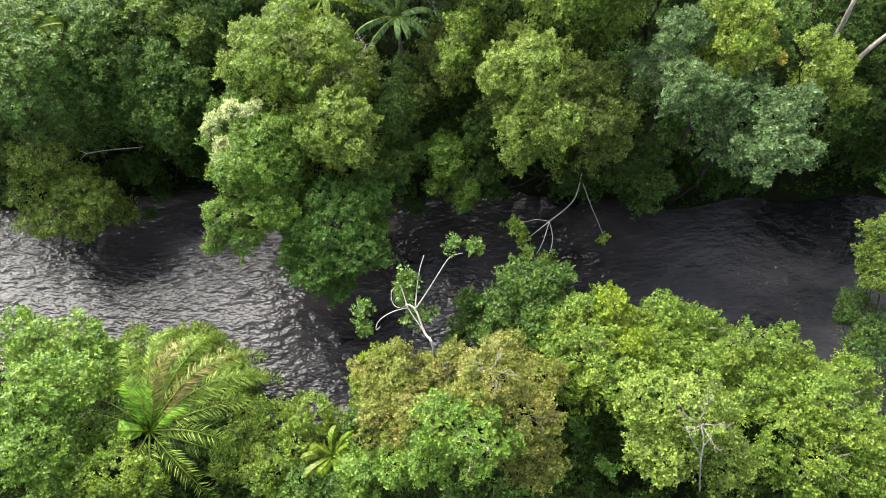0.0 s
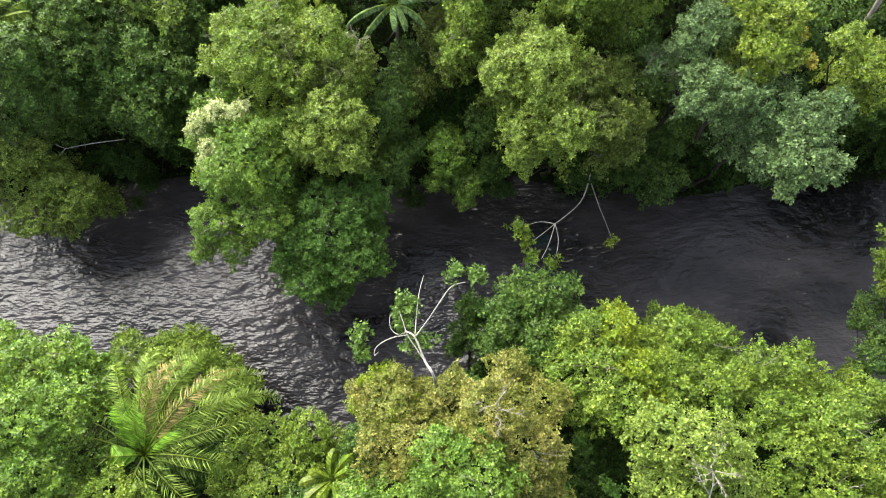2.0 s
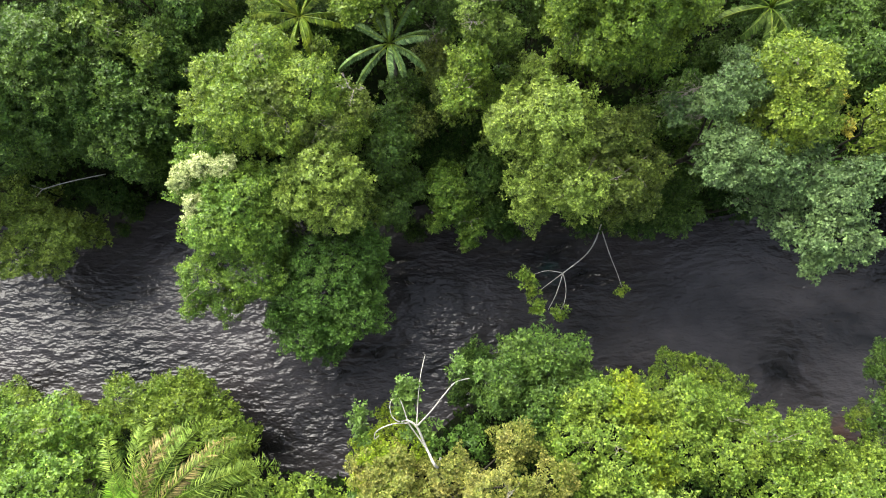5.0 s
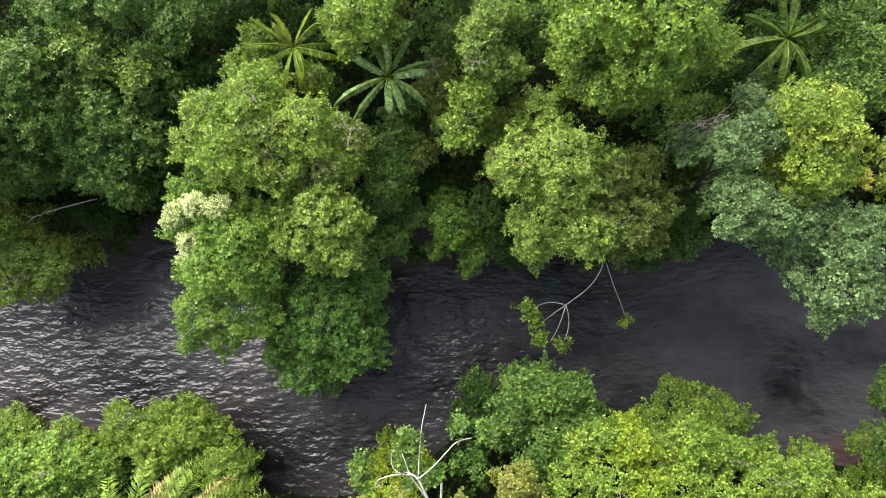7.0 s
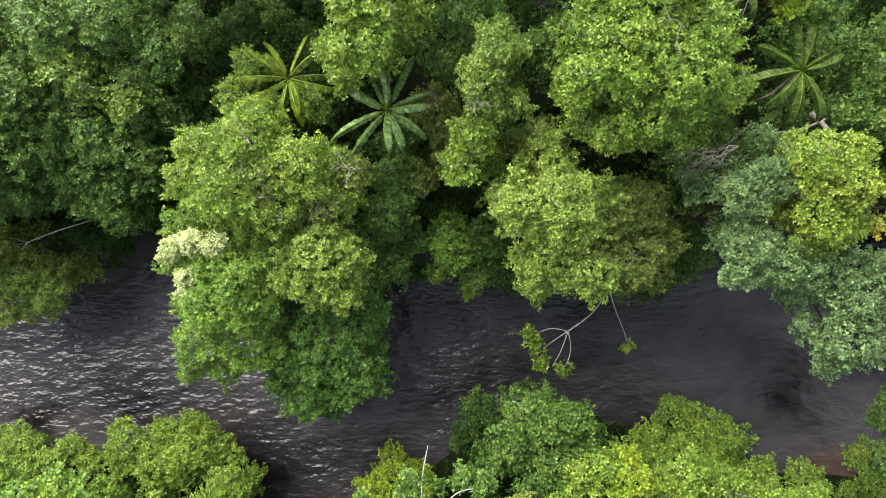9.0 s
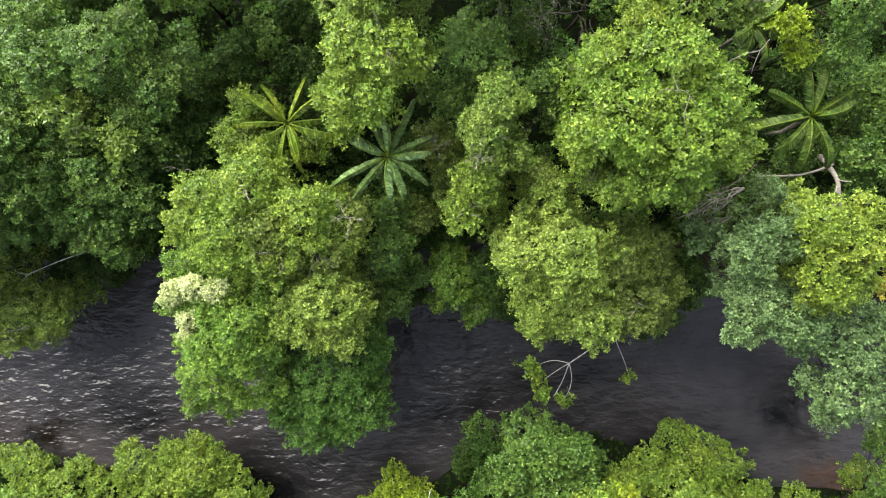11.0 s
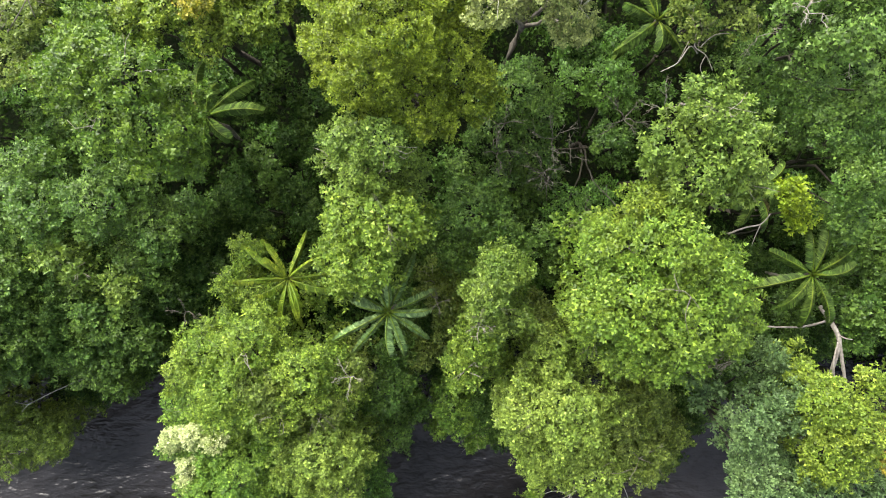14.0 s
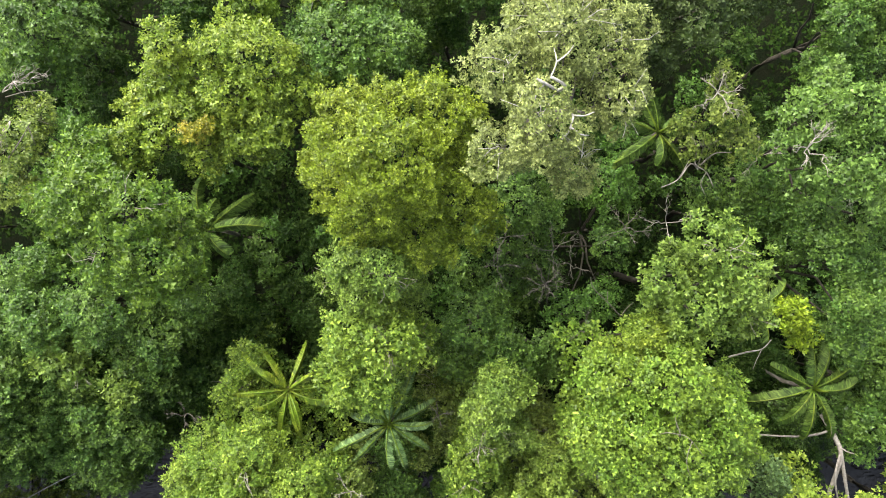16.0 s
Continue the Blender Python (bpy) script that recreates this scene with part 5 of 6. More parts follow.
tree("understorey_tree", "dark", "young tree in a canopy gap, gap shade in its leaf colour", "tree", 1.25, 0.85,
     [(-43.2, 47.9, 13.7, 0.8), (-45.0, 47.2, 15.2, 1.3), (-46.2, 45.6, 13.0, 0.7)])
tree("understorey_tree", "dark2", "small deep green tree in forest shade", "tree", 1.25, 0.85,
     [(-45.5, 42.5, 10.7, 1.5)])
tree("understorey_tree", "dark", "understorey tree with canopy shade in its leaf colour", "tree", 1.25, 0.85,
     [(-36.5, 47.4, 13.7, 1.7), (-33.8, 47.2, 12.6, 1.5)])
tree("understorey_tree", "dark2", "low leafy understorey tree below taller crowns", "tree", 1.25, 0.85,
     [(-30.6, 47.5, 10.8, 1.6)])
tree("understorey_tree", "dark", "young tree in a canopy gap, gap shade in its leaf colour", "tree", 1.25, 0.85,
     [(-19.6, 49.0, 7.3, 1.0)])
tree("understorey_tree", "dark2", "small deep green tree in forest shade", "tree", 1.25, 0.85,
     [(14.1, 9.7, 7.9, 1.3), (16.8, 9.6, 7.3, 0.9), (17.3, 7.5, 8.9, 1.5)])
tree("understorey_tree", "dark", "understorey tree with canopy shade in its leaf colour", "tree", 1.25, 0.85,
     [(17.8, 5.1, 7.4, 0.7), (16.7, 3.6, 10.0, 1.2), (19.2, 3.7, 10.7, 1.3)])
tree("understorey_tree", "dark2", "low leafy understorey tree below taller crowns", "tree", 1.25, 0.85,
     [(22.4, 3.3, 10.9, 1.4), (23.7, 4.7, 6.2, 0.8), (22.4, 7.1, 7.8, 0.7), (26.4, 3.7, 9.4, 1.6)])
tree("understorey_tree", "dark", "young tree in a canopy gap, gap shade in its leaf colour", "tree", 1.25, 0.85,
     [(26.8, 6.6, 7.5, 1.5), (28.2, 5.0, 8.8, 0.7), (29.4, 7.0, 6.8, 1.8), (25.7, 9.1, 5.4, 1.4)])
tree("understorey_tree", "dark2", "small deep green tree in forest shade", "tree", 1.25, 0.85,
     [(27.7, 9.5, 4.6, 1.2), (29.2, 9.7, 4.6, 1.2)])
tree("understorey_tree", "dark", "understorey tree with canopy shade in its leaf colour", "tree", 1.25, 0.85,
     [(32.2, 9.1, 9.5, 1.3), (33.1, 7.4, 11.4, 1.1), (34.9, 8.8, 10.0, 2.1), (31.2, 5.1, 11.3, 1.7)])
tree("understorey_tree", "dark2", "low leafy understorey tree below taller crowns", "tree", 1.25, 0.85,
     [(34.8, 4.7, 13.9, 2.1), (36.8, 6.1, 12.3, 1.1), (37.1, 3.8, 10.8, 0.8)])
tree("understorey_tree", "dark", "young tree in a canopy gap, gap shade in its leaf colour", "tree", 1.25, 0.85,
     [(29.4, 3.8, 7.2, 1.4)])
tree("understorey_tree", "dark2", "small deep green tree in forest shade", "tree", 1.25, 0.85,
     [(44.9, 47.7, 12.7, 0.9)])


# ---- palms ----
def frond(rng, root, material, rib_material, length, turn, rise, droop, width, lift=-0.3, loose=False):
    """One feather leaf: a bowed rib and two rows of leaflets."""
    n = 26
    u = np.linspace(0, 1, n)
    out = length * np.sin(u * (0.9 + 0.25 * droop)) / math.sin(0.9 + 0.25 * droop)
    zz = length * (math.sin(rise) * u - droop * u ** 2.1)
    out = out * math.cos(rise * 0.8)
    ca, sa = math.cos(turn), math.sin(turn)
    sway = rng.normal(0, 0.15) * length * u ** 2
    P = np.stack([ca * out - sa * sway, sa * out + ca * sway, zz], 1) + np.array(root.location)
    bm = bmesh.new()
    tube(bm, [tuple(p) for p in P[::3]] + [tuple(P[-1])], [0.055 * (1 - 0.8 * v) * min(length / 3, 1.1) for v in u[::3]] + [0.008], 5)
    rib = part("frond", bm, rib_material, root)
    small = length < 5
    k = int((26 if small else 10 if loose else 24) * length)
    s = np.linspace(0.10, 0.99, k)
    base = np.stack([np.interp(s, u, P[:, i]) for i in range(3)], 1)
    tan = unit(np.stack([np.interp(s, u, np.gradient(P[:, i])) for i in range(3)], 1))
    side = unit(np.cross(tan, np.array([0, 0, 1.0])))
    up = np.cross(side, tan)
    roll = rng.normal(0, 0.45) * (0.4 + 0.6 * s[:, None])
    side, up = side * np.cos(roll) + up * np.sin(roll), up * np.cos(roll) - side * np.sin(roll)
    rows = []
    for sgn in (-1, 1):
        ln = width * (0.40 + 0.60 * np.sin(np.pi * np.clip(s * 0.92 + 0.06, 0, 1)) ** 0.8) * rng.uniform(0.8, 1.12, k)
        al = side * sgn * 0.80 + tan * 0.55 + up * (lift + rng.normal(0, 0.45 if loose else 0.10 if small else 0.3, (k, 1)))
        rows.append(blades(base, al, up + side * sgn * 0.4 + rng.normal(0, 0.08, (k, 3)), ln, np.full(k, 0.10 if small else 0.06 if loose else 0.065), 0.03, 0.30))
    child("feather", fast_mesh("feather", np.concatenate(rows).reshape(-1, 3), 4, material), rib)


def palm(label, leaf, x, y, z, length, count, seed, rise=0.5, droop=0.55, width=0.46, lift=-0.4, dry=0, spread=0.08, dry_rise=0.0, fan=()):
    rng = np.random.default_rng(seed)
    root = tagged(new("palm_tree"), label, "palm tree")
    root.location = (x, y, z)
    bx, by, bz = land_base(x + rng.normal(0, 0.4), y + rng.normal(0, 0.4))
    bm = bmesh.new()
    pts = bend((bx, by, bz), (x, y, z), 0.0, rng, 6, 0.008)
    tube(bm, pts, [0.20, 0.15, 0.13, 0.12, 0.12, 0.14], 8)
    part("trunk", bm, BARK_GREY, root)
    start = rng.uniform(0, 6.28)
    for deg, long, up, fall, tone, loose in fan:
        frond(rng, root, LEAF[tone], LEAF["palm_light"], long, radians(deg), up, fall, width, lift, loose)
    for k in range(count):
        inner = k % 3 == 2
        a = start + k * 2 * math.pi / count + rng.normal(0, 0.13)
        frond(rng, root, LEAF[leaf], LEAF["palm_light"], length * rng.uniform(0.93 - spread, 1.08) * (0.85 if inner else 1.0), a,
              rise + (0.35 if inner else 0.0) + rng.normal(0, spread), droop * rng.uniform(0.8, 1.2), width, lift)
    for k in range(dry):
        frond(rng, root, LEAF["palm_dry"], LEAF["palm_dry"], length * 0.8, rng.uniform(0, 6.28), dry_rise, 0.9, width * 0.8)
    bm = bmesh.new()
    tube(bm, [(x, y, z - 0.1), (x + 0.03, y, z + 0.6), (x + 0.1, y + 0.05, z + 1.3)], [0.12, 0.08, 0.015], 6)
    part("spear", bm, LEAF["palm_light"], root, "unopened pale green spear leaf")
    return root


palm("blue-green feather palm with arching fronds", "palm_blue", -3.3, 35.99, 17.4, 3.5, 12, 1, lift=-0.75, spread=0.14)
palm("yellow-green feather palm with thin arching fronds", "palm_light", -8.79, 37.87, 17.3, 3.2, 12, 2, lift=-0.85, width=0.40, spread=0.14)
palm("shaded feather palm with long drooping fronds", "palm", 19.41, 37.77, 18.2, 3.6, 9, 3, lift=-0.65, width=0.56, spread=0.14)
palm("feather palm half hidden under a taller tree", "palm", -12.82, 46.59, 18.4, 3.4, 9, 4, lift=-0.6, width=0.65, dry=1, spread=0.14)
palm("feather palm between a grey tree and dead branches", "palm", 11.49, 51.6, 17.8, 3.4, 9, 5, lift=-0.65, width=0.56, spread=0.14)
palm("shaded palm tucked beneath a light green tree", "palm", 15.75, 42.21, 19.5, 2.3, 9, 6, dry=2)
palm("yellow-green feather palm above the river bend", "palm_light", -30.59, 35.60, 16.0, 3.6, 10, 9, lift=-0.5, width=0.6, spread=0.14)
palm("large sunlit feather palm on the near river bank", "palm_sun", -18.0, 7.7, 12.0, 8.6, 0, 7, width=0.95, lift=-0.2, fan=[
    (104, 8.0, 0.95, 0.75, "palm_long", True), (90, 8.8, 0.95, 0.75, "palm_long", True), (76, 9.0, 0.9, 0.8, "palm_long", True),
    (64, 9.4, 0.85, 0.8, "palm_long", True), (53, 9.8, 0.8, 0.8, "palm_long", True), (42, 9.8, 0.75, 0.8, "palm_long", True),
    (30, 9.2, 0.7, 0.85, "palm_long", True), (17, 8.4, 0.7, 0.9, "palm_long", True), (2, 6.6, 0.7, 0.9, "palm_long", True),
    (48, 9.4, 0.9, 0.85, "palm_dry", True), (84, 8.6, 1.0, 0.8, "palm_dry", True), (140, 5.8, 0.7, 0.9, "palm", True), (160, 6.2, 0.5, 0.9, "palm", True), (183, 5.6, 0.5, 0.95, "palm", True), (318, 6.0, 0.5, 0.95, "palm_long", True),
    (345, 5.6, 0.5, 0.9, "palm", True), (282, 6.4, 0.4, 0.9, "palm_long", True), (255, 5.6, 0.4, 0.95, "palm_long", True),
    (114, 5.6, 1.15, 0.75, "palm_sun", False), (98, 5.0, 1.25, 0.8, "palm_sun", False), (62, 5.4, 1.15, 0.8, "palm_sun", False), (190, 4.2, 1.3, 1.1, "palm_sun", False), (35, 5.2, 1.0, 0.9, "palm_sun", False)])
palm("small light green palm among bushes", "palm_light", -6.71, 6.28, 11.6, 2.6, 9, 8, rise=0.9)


# ---- bare branches, dead wood ----
def stem(bm, pts, r0, r1, rng, steps=4):
    """A smooth stem through the given points."""
    P = np.array(pts, float)
    n = len(P)
    t = np.linspace(0, n - 1, (n - 1) * steps + 1)
    Q = []
    for v in t:
        i = min(int(v), n - 2)
        f = v - i
        a, b, c, d = P[max(i - 1, 0)], P[i], P[i + 1], P[min(i + 2, n - 1)]
        Q.append(0.5 * ((2 * b) + (c - a) * f + (2 * a - 5 * b + 4 * c - d) * f * f + (3 * b - a - 3 * c + d) * f ** 3))
    tube(bm, [tuple(q) for q in Q], list(np.linspace(r0, r1, len(Q))), 6)


def bare_tree(name, label, category, material, branches, tufts=(), leaf="vivid", size=1.6):
    """Stems along given points, each (radius at foot, radius at tip, points), with loose leaf tufts (x, y, z, radius)."""
    made_trees[0] += 1
    rng = np.random.default_rng(900 + made_trees[0])
    root = tagged(new(name), label, category)
    root.location = branches[0][2][0]
    for k, (r0, r1, pts) in enumerate(branches):
        bm = bmesh.new()
        stem(bm, pts, r0, r1, rng)
        part("trunk" if k == 0 else "branch", bm, material, root)
    for tu in tufts:
        child("leaf_tuft", fast_mesh("leaf_tuft", leafy([tu], rng, size, 1.1), 3, LEAF[leaf]), root, "cluster of broad green leaves")
    return root


bare_tree("slender_tree", "slender white-barked tree with curling branches and few leaves", "tree", BARK_PALE, [
    (0.086, 0.05, [(-0.4, 11.0, 1.0), (-0.53, 11.49, 16.3), (-1.05, 12.42, 16.8), (-1.61, 13.67, 17.4), (-2.17, 14.01, 17.4)]),
    (0.043, 0.022, [(-1.61, 13.67, 17.4), (-0.77, 14.52, 18.6), (-0.13, 15.3, 19.4), (0.41, 15.88, 19.9), (1.14, 16.08, 20.0)]),
    (0.036, 0.014, [(-1.61, 13.67, 17.4), (-1.54, 15.08, 17.2), (-1.43, 16.3, 16.9), (-1.18, 17.49, 16.6)]),
    (0.043, 0.018, [(-1.05, 12.42, 16.8), (-1.61, 13.22, 17.0), (-2.04, 13.84, 17.2), (-2.32, 14.65, 17.4), (-2.52, 15.14, 17.5)]),
    (0.036, 0.022, [(-2.04, 13.84, 17.2), (-2.79, 13.81, 16.8), (-3.48, 13.6, 16.4), (-3.91, 13.32, 16.0), (-3.98, 12.96, 15.8), (-3.74, 13.14, 15.9)]),
    (0.032, 0.014, [(-2.05, 14.02, 17.2), (-2.59, 13.92, 17.0), (-2.99, 14.27, 17.0), (-3.04, 14.94, 17.1), (-2.74, 15.16, 17.2)])],
    [(0.67, 16.8, 19.8, 0.51), (1.66, 16.45, 19.8, 0.51), (-2.16, 15.71, 17.0, 0.68), (-2.42, 14.88, 16.8, 0.67), (-1.47, 13.53, 16.6, 0.73), (-4.75, 14.36, 15.8, 0.55), (-4.72, 13.35, 15.6, 0.61)], "vivid", 1.3)
bare_tree("river_branch", "bare white branch reaching over the dark water", "branch", BARK_PALE, [
    (0.05, 0.036, [(10.12, 26.2, 12.0), (9.89, 25.19, 10.5), (9.18, 24.29, 10.2), (7.84, 23.29, 9.9)]),
    (0.032, 0.014, [(7.84, 23.29, 9.9), (6.83, 23.48, 9.8), (5.9, 23.23, 9.8)]),
    (0.032, 0.014, [(7.84, 23.29, 9.9), (7.22, 22.86, 9.6), (6.37, 22.24, 9.4)]),
    (0.032, 0.014, [(7.84, 23.29, 9.9), (7.39, 21.94, 9.5), (6.85, 20.91, 9.2)]),
    (0.032, 0.014, [(7.84, 23.29, 9.9), (8.07, 22.3, 9.5), (7.95, 21.38, 9.2), (7.67, 20.82, 9.0)])],
    [(5.36, 23.13, 9.6, 0.52), (5.75, 22.32, 9.3, 0.49), (6.25, 21.13, 9.0, 0.49), (7.63, 20.82, 9.0, 0.41)], "bright", 1.2)
bare_tree("hanging_branch", "thin pale bare branch tipped with a leaf tuft", "branch", BARK_PALE, [
    (0.036, 0.014, [(10.34, 25.87, 11.0), (10.96, 24.46, 10.2), (11.51, 23.38, 9.6), (11.94, 22.28, 9.2)])],
    [(11.81, 22.06, 9.1, 0.3)], "bright", 1.1)
bare_tree("bank_branch", "pale dead branch lying over bank shrubs", "branch", BARK_PALE, [
    (0.045, 0.030, [(-24.42, 31.08, 7.90), (-26.32, 30.26, 8.80), (-27.85, 29.46, 9.50)]),
    (0.025, 0.012, [(-27.85, 29.46, 9.50), (-28.59, 29.70, 9.70)]),
    (0.025, 0.012, [(-27.85, 29.46, 9.50), (-28.35, 28.96, 9.30)])],
    [], "vivid", 1.6)
bare_tree("dead_tree", "grey broken dead tree leaning above the palm", "dead tree", BARK_DEAD, [
    (0.15, 0.12, [(20.92, 35.88, 16.2), (20.98, 35.03, 17.2), (21.19, 34.19, 17.5), (21.16, 33.18, 17.2), (21.09, 31.14, 16.2)]),
    (0.08, 0.05, [(21.25, 35.35, 17.0), (20.42, 35.0, 16.8), (19.33, 34.78, 16.5), (17.42, 34.82, 16.2)]),
    (0.12, 0.09, [(21.25, 34.16, 17.4), (21.58, 32.84, 17.1), (22.2, 31.04, 16.4)]),
    (0.05, 0.02, [(21.13, 34.47, 17.4), (21.32, 34.3, 17.9), (21.57, 34.26, 18.1)]),
    (0.06, 0.05, [(21.07, 34.07, 17.6), (20.91, 32.79, 17.4), (21.52, 31.12, 16.6)])],
    [], "vivid", 1.6)
bare_tree("dead_branches", "tangle of bare grey fallen branches", "dead wood", BARK_GREY, [
    (0.036, 0.014, [(17.94, 35.64, 15.0), (16.5, 34.38, 14.5), (14.68, 33.94, 14.0), (12.65, 33.66, 13.5)]),
    (0.029, 0.014, [(16.5, 34.38, 14.5), (15.42, 33.11, 13.8), (13.16, 32.81, 13.5)]),
    (0.025, 0.011, [(17.12, 35.03, 14.6), (17.12, 33.43, 13.8), (16.4, 31.42, 13.0)]),
    (0.022, 0.011, [(15.36, 33.94, 14.0), (14.02, 34.46, 14.0), (12.73, 34.15, 13.8)])],
    [], "vivid", 1.6)
bare_tree("dead_branches", "forked pale dead branches above the canopy", "dead wood", BARK_DEAD, [
    (0.045, 0.022, [(13.15, 49.44, 19.0), (12.59, 49.67, 19.5), (12.01, 48.88, 19.3), (11.22, 48.51, 19.0)]),
    (0.045, 0.022, [(12.99, 50.48, 19.5), (12.83, 49.67, 19.5), (13.48, 49.25, 19.3), (13.93, 48.54, 19.0)]),
    (0.04, 0.018, [(13.12, 49.61, 19.5), (13.74, 50.14, 19.8), (14.52, 50.15, 20.0)]),
    (0.03, 0.018, [(12.99, 50.48, 19.5), (12.89, 51.22, 19.0), (13.23, 52.05, 18.5)]),
    (0.025, 0.012, [(12.01, 48.88, 19.3), (12.19, 49.4, 19.8), (12.36, 49.78, 20.0)]),
    (0.025, 0.012, [(13.48, 49.25, 19.3), (13.29, 48.7, 19.0), (13.59, 48.12, 18.8)])],
    [], "vivid", 1.6)
bare_tree("dead_branches", "bare forked twigs rising from shaded shrubs", "dead wood", BARK_GREY, [
    (0.036, 0.014, [(9.88, 41.5, 15.5), (9.07, 42.34, 15.8), (8.24, 43.16, 16.0), (8.09, 43.8, 16.0)]),
    (0.029, 0.014, [(9.88, 41.5, 15.5), (10.25, 41.99, 15.6), (10.58, 42.32, 15.8)]),
    (0.022, 0.011, [(9.07, 42.34, 15.8), (9.06, 42.99, 15.9)])],
    [], "vivid", 1.6)
bare_tree("dead_palm", "dead palm with bare radiating leaf ribs", "dead palm", BARK_GREY, [
    (0.043, 0.014, [(5.92, 43.27, 14.0), (5.57, 43.79, 14.6), (5.11, 44.13, 14.4)]),
    (0.022, 0.009, [(5.89, 43.28, 14.2), (6.23, 43.75, 14.6), (6.74, 44.2, 14.0)]),
    (0.022, 0.009, [(5.89, 43.28, 14.2), (6.42, 43.22, 14.6), (7.13, 43.12, 14.0)]),
    (0.022, 0.009, [(5.89, 43.28, 14.2), (6.15, 42.79, 14.6), (6.58, 42.25, 14.0)]),
    (0.022, 0.009, [(5.89, 43.28, 14.2), (5.56, 42.77, 14.6), (5.37, 42.2, 14.0)]),
    (0.022, 0.009, [(5.89, 43.28, 14.2), (5.23, 43.1, 14.6), (4.7, 42.88, 14.0)]),
    (0.022, 0.009, [(5.89, 43.28, 14.2), (5.37, 43.63, 14.6), (4.99, 43.95, 14.0)]),
    (0.022, 0.009, [(5.89, 43.28, 14.2), (5.94, 43.95, 14.6), (6.14, 44.61, 14.0)]),
    (0.022, 0.009, [(5.89, 43.28, 14.2), (5.82, 42.63, 14.6), (5.9, 41.92, 14.0)])],
    [], "vivid", 1.6)
bare_tree("bare_limbs", "whitish thick bare limbs inside the grey crown", "branch", BARK_PALE, [
    (0.07, 0.05, [(4.65, 50.84, 28.0), (3.89, 50.84, 30.6), (3.41, 50.97, 31.2), (3.1, 51.11, 31.3)]),
    (0.075, 0.05, [(3.89, 50.84, 30.6), (4.09, 50.89, 31.2), (3.54, 51.1, 31.6)]),
    (0.05, 0.02, [(4.47, 50.62, 29.0), (4.42, 49.93, 30.8), (4.3, 49.49, 31.0), (4.14, 49.2, 31.0), (3.93, 49.04, 30.8)]),
    (0.04, 0.015, [(4.3, 49.49, 31.0), (4.65, 49.23, 31.0), (4.97, 49.22, 30.8)]),
    (0.04, 0.015, [(4.42, 49.93, 30.8), (4.8, 49.88, 31.0), (5.14, 50.01, 31.0)]),
    (0.035, 0.015, [(3.41, 50.97, 31.2), (3.14, 50.69, 31.0), (3.06, 50.34, 30.8)]),
    (0.035, 0.015, [(3.89, 50.84, 30.6), (3.42, 50.09, 31.0), (3.15, 49.74, 30.8)]),
    (0.03, 0.012, [(3.54, 51.1, 31.6), (3.74, 51.6, 31.6), (3.69, 52.15, 31.4)]),
    (0.03, 0.012, [(3.74, 51.6, 31.6), (4.13, 51.89, 31.6), (4.37, 52.23, 31.4)])],
    [], "vivid", 1.6)
bare_tree("dead_branches", "broken pale branch resting on leafy crowns", "dead wood", BARK_DEAD, [
    (0.05, 0.02, [(13.78, 39.92, 21.0), (14.4, 40.21, 21.5), (15.13, 40.37, 21.6), (15.5, 40.83, 21.8)]),
    (0.025, 0.01, [(15.13, 40.37, 21.6), (14.93, 39.75, 21.4), (14.85, 39.3, 21.2)])],
    [], "vivid", 1.6)
bare_tree("dead_branches", "grey bare twigs over a thin tree", "dead wood", BARK_GREY, [
    (0.045, 0.015, [(-21.05, 50.03, 22.0), (-20.19, 50.75, 22.5), (-19.47, 51.62, 22.8)]),
    (0.03, 0.012, [(-19.67, 51.38, 22.7), (-19.52, 50.86, 22.6), (-19.48, 50.55, 22.4)]),
    (0.03, 0.012, [(-22.45, 53.46, 20.0), (-21.07, 53.56, 20.6), (-19.94, 53.63, 20.6)])],
    [], "vivid", 1.6)
bare_tree("bare_twigs", "fine pale bare twigs among sunlit leaves", "branch", BARK_GREY, [
    (0.022, 0.01, [(9.75, 36.57, 24.6), (9.66, 37.43, 26.0), (10.06, 37.2, 26.2), (10.59, 36.52, 26.0)]),
    (0.022, 0.009, [(9.66, 37.43, 26.0), (9.46, 38.02, 26.0), (9.48, 38.45, 25.8)]),
    (0.022, 0.009, [(9.66, 37.43, 26.0), (9.07, 37.53, 26.0), (8.71, 37.29, 25.6)]),
    (0.022, 0.009, [(10.06, 37.2, 26.2), (9.88, 36.37, 26.0), (10.17, 35.53, 25.6)])],
    [], "vivid", 1.6)
bare_tree("curled_limb", "short curved pale limb under yellow leaves", "branch", BARK_DEAD, [
    (0.05, 0.03, [(8.48, 39.46, 22.5), (8.34, 39.22, 23.2), (8.54, 39.04, 23.4), (8.86, 39.07, 23.0)]),
    (0.045, 0.025, [(6.88, 39.4, 22.0), (7.03, 39.55, 22.8), (7.44, 39.28, 22.6)])],
    [], "vivid", 1.6)
bare_tree("leaning_trunk", "pale bare leaning trunk in forest shade", "trunk", BARK_DEAD, [
    (0.22, 0.15, [(30.33, 37.2, 13.0), (30.57, 37.81, 14.5), (30.48, 38.06, 16.0), (30.74, 38.73, 17.0)])],
    [], "vivid", 1.6)
bare_tree("leaning_trunk", "pale bare trunk leaning beside a dark gap", "trunk", BARK_DEAD, [
    (0.2, 0.14, [(31.92, 35.63, 13.0), (32.56, 36.03, 14.0), (33.63, 36.62, 15.0), (34.11, 36.68, 16.0)])],
    [], "vivid", 1.6)
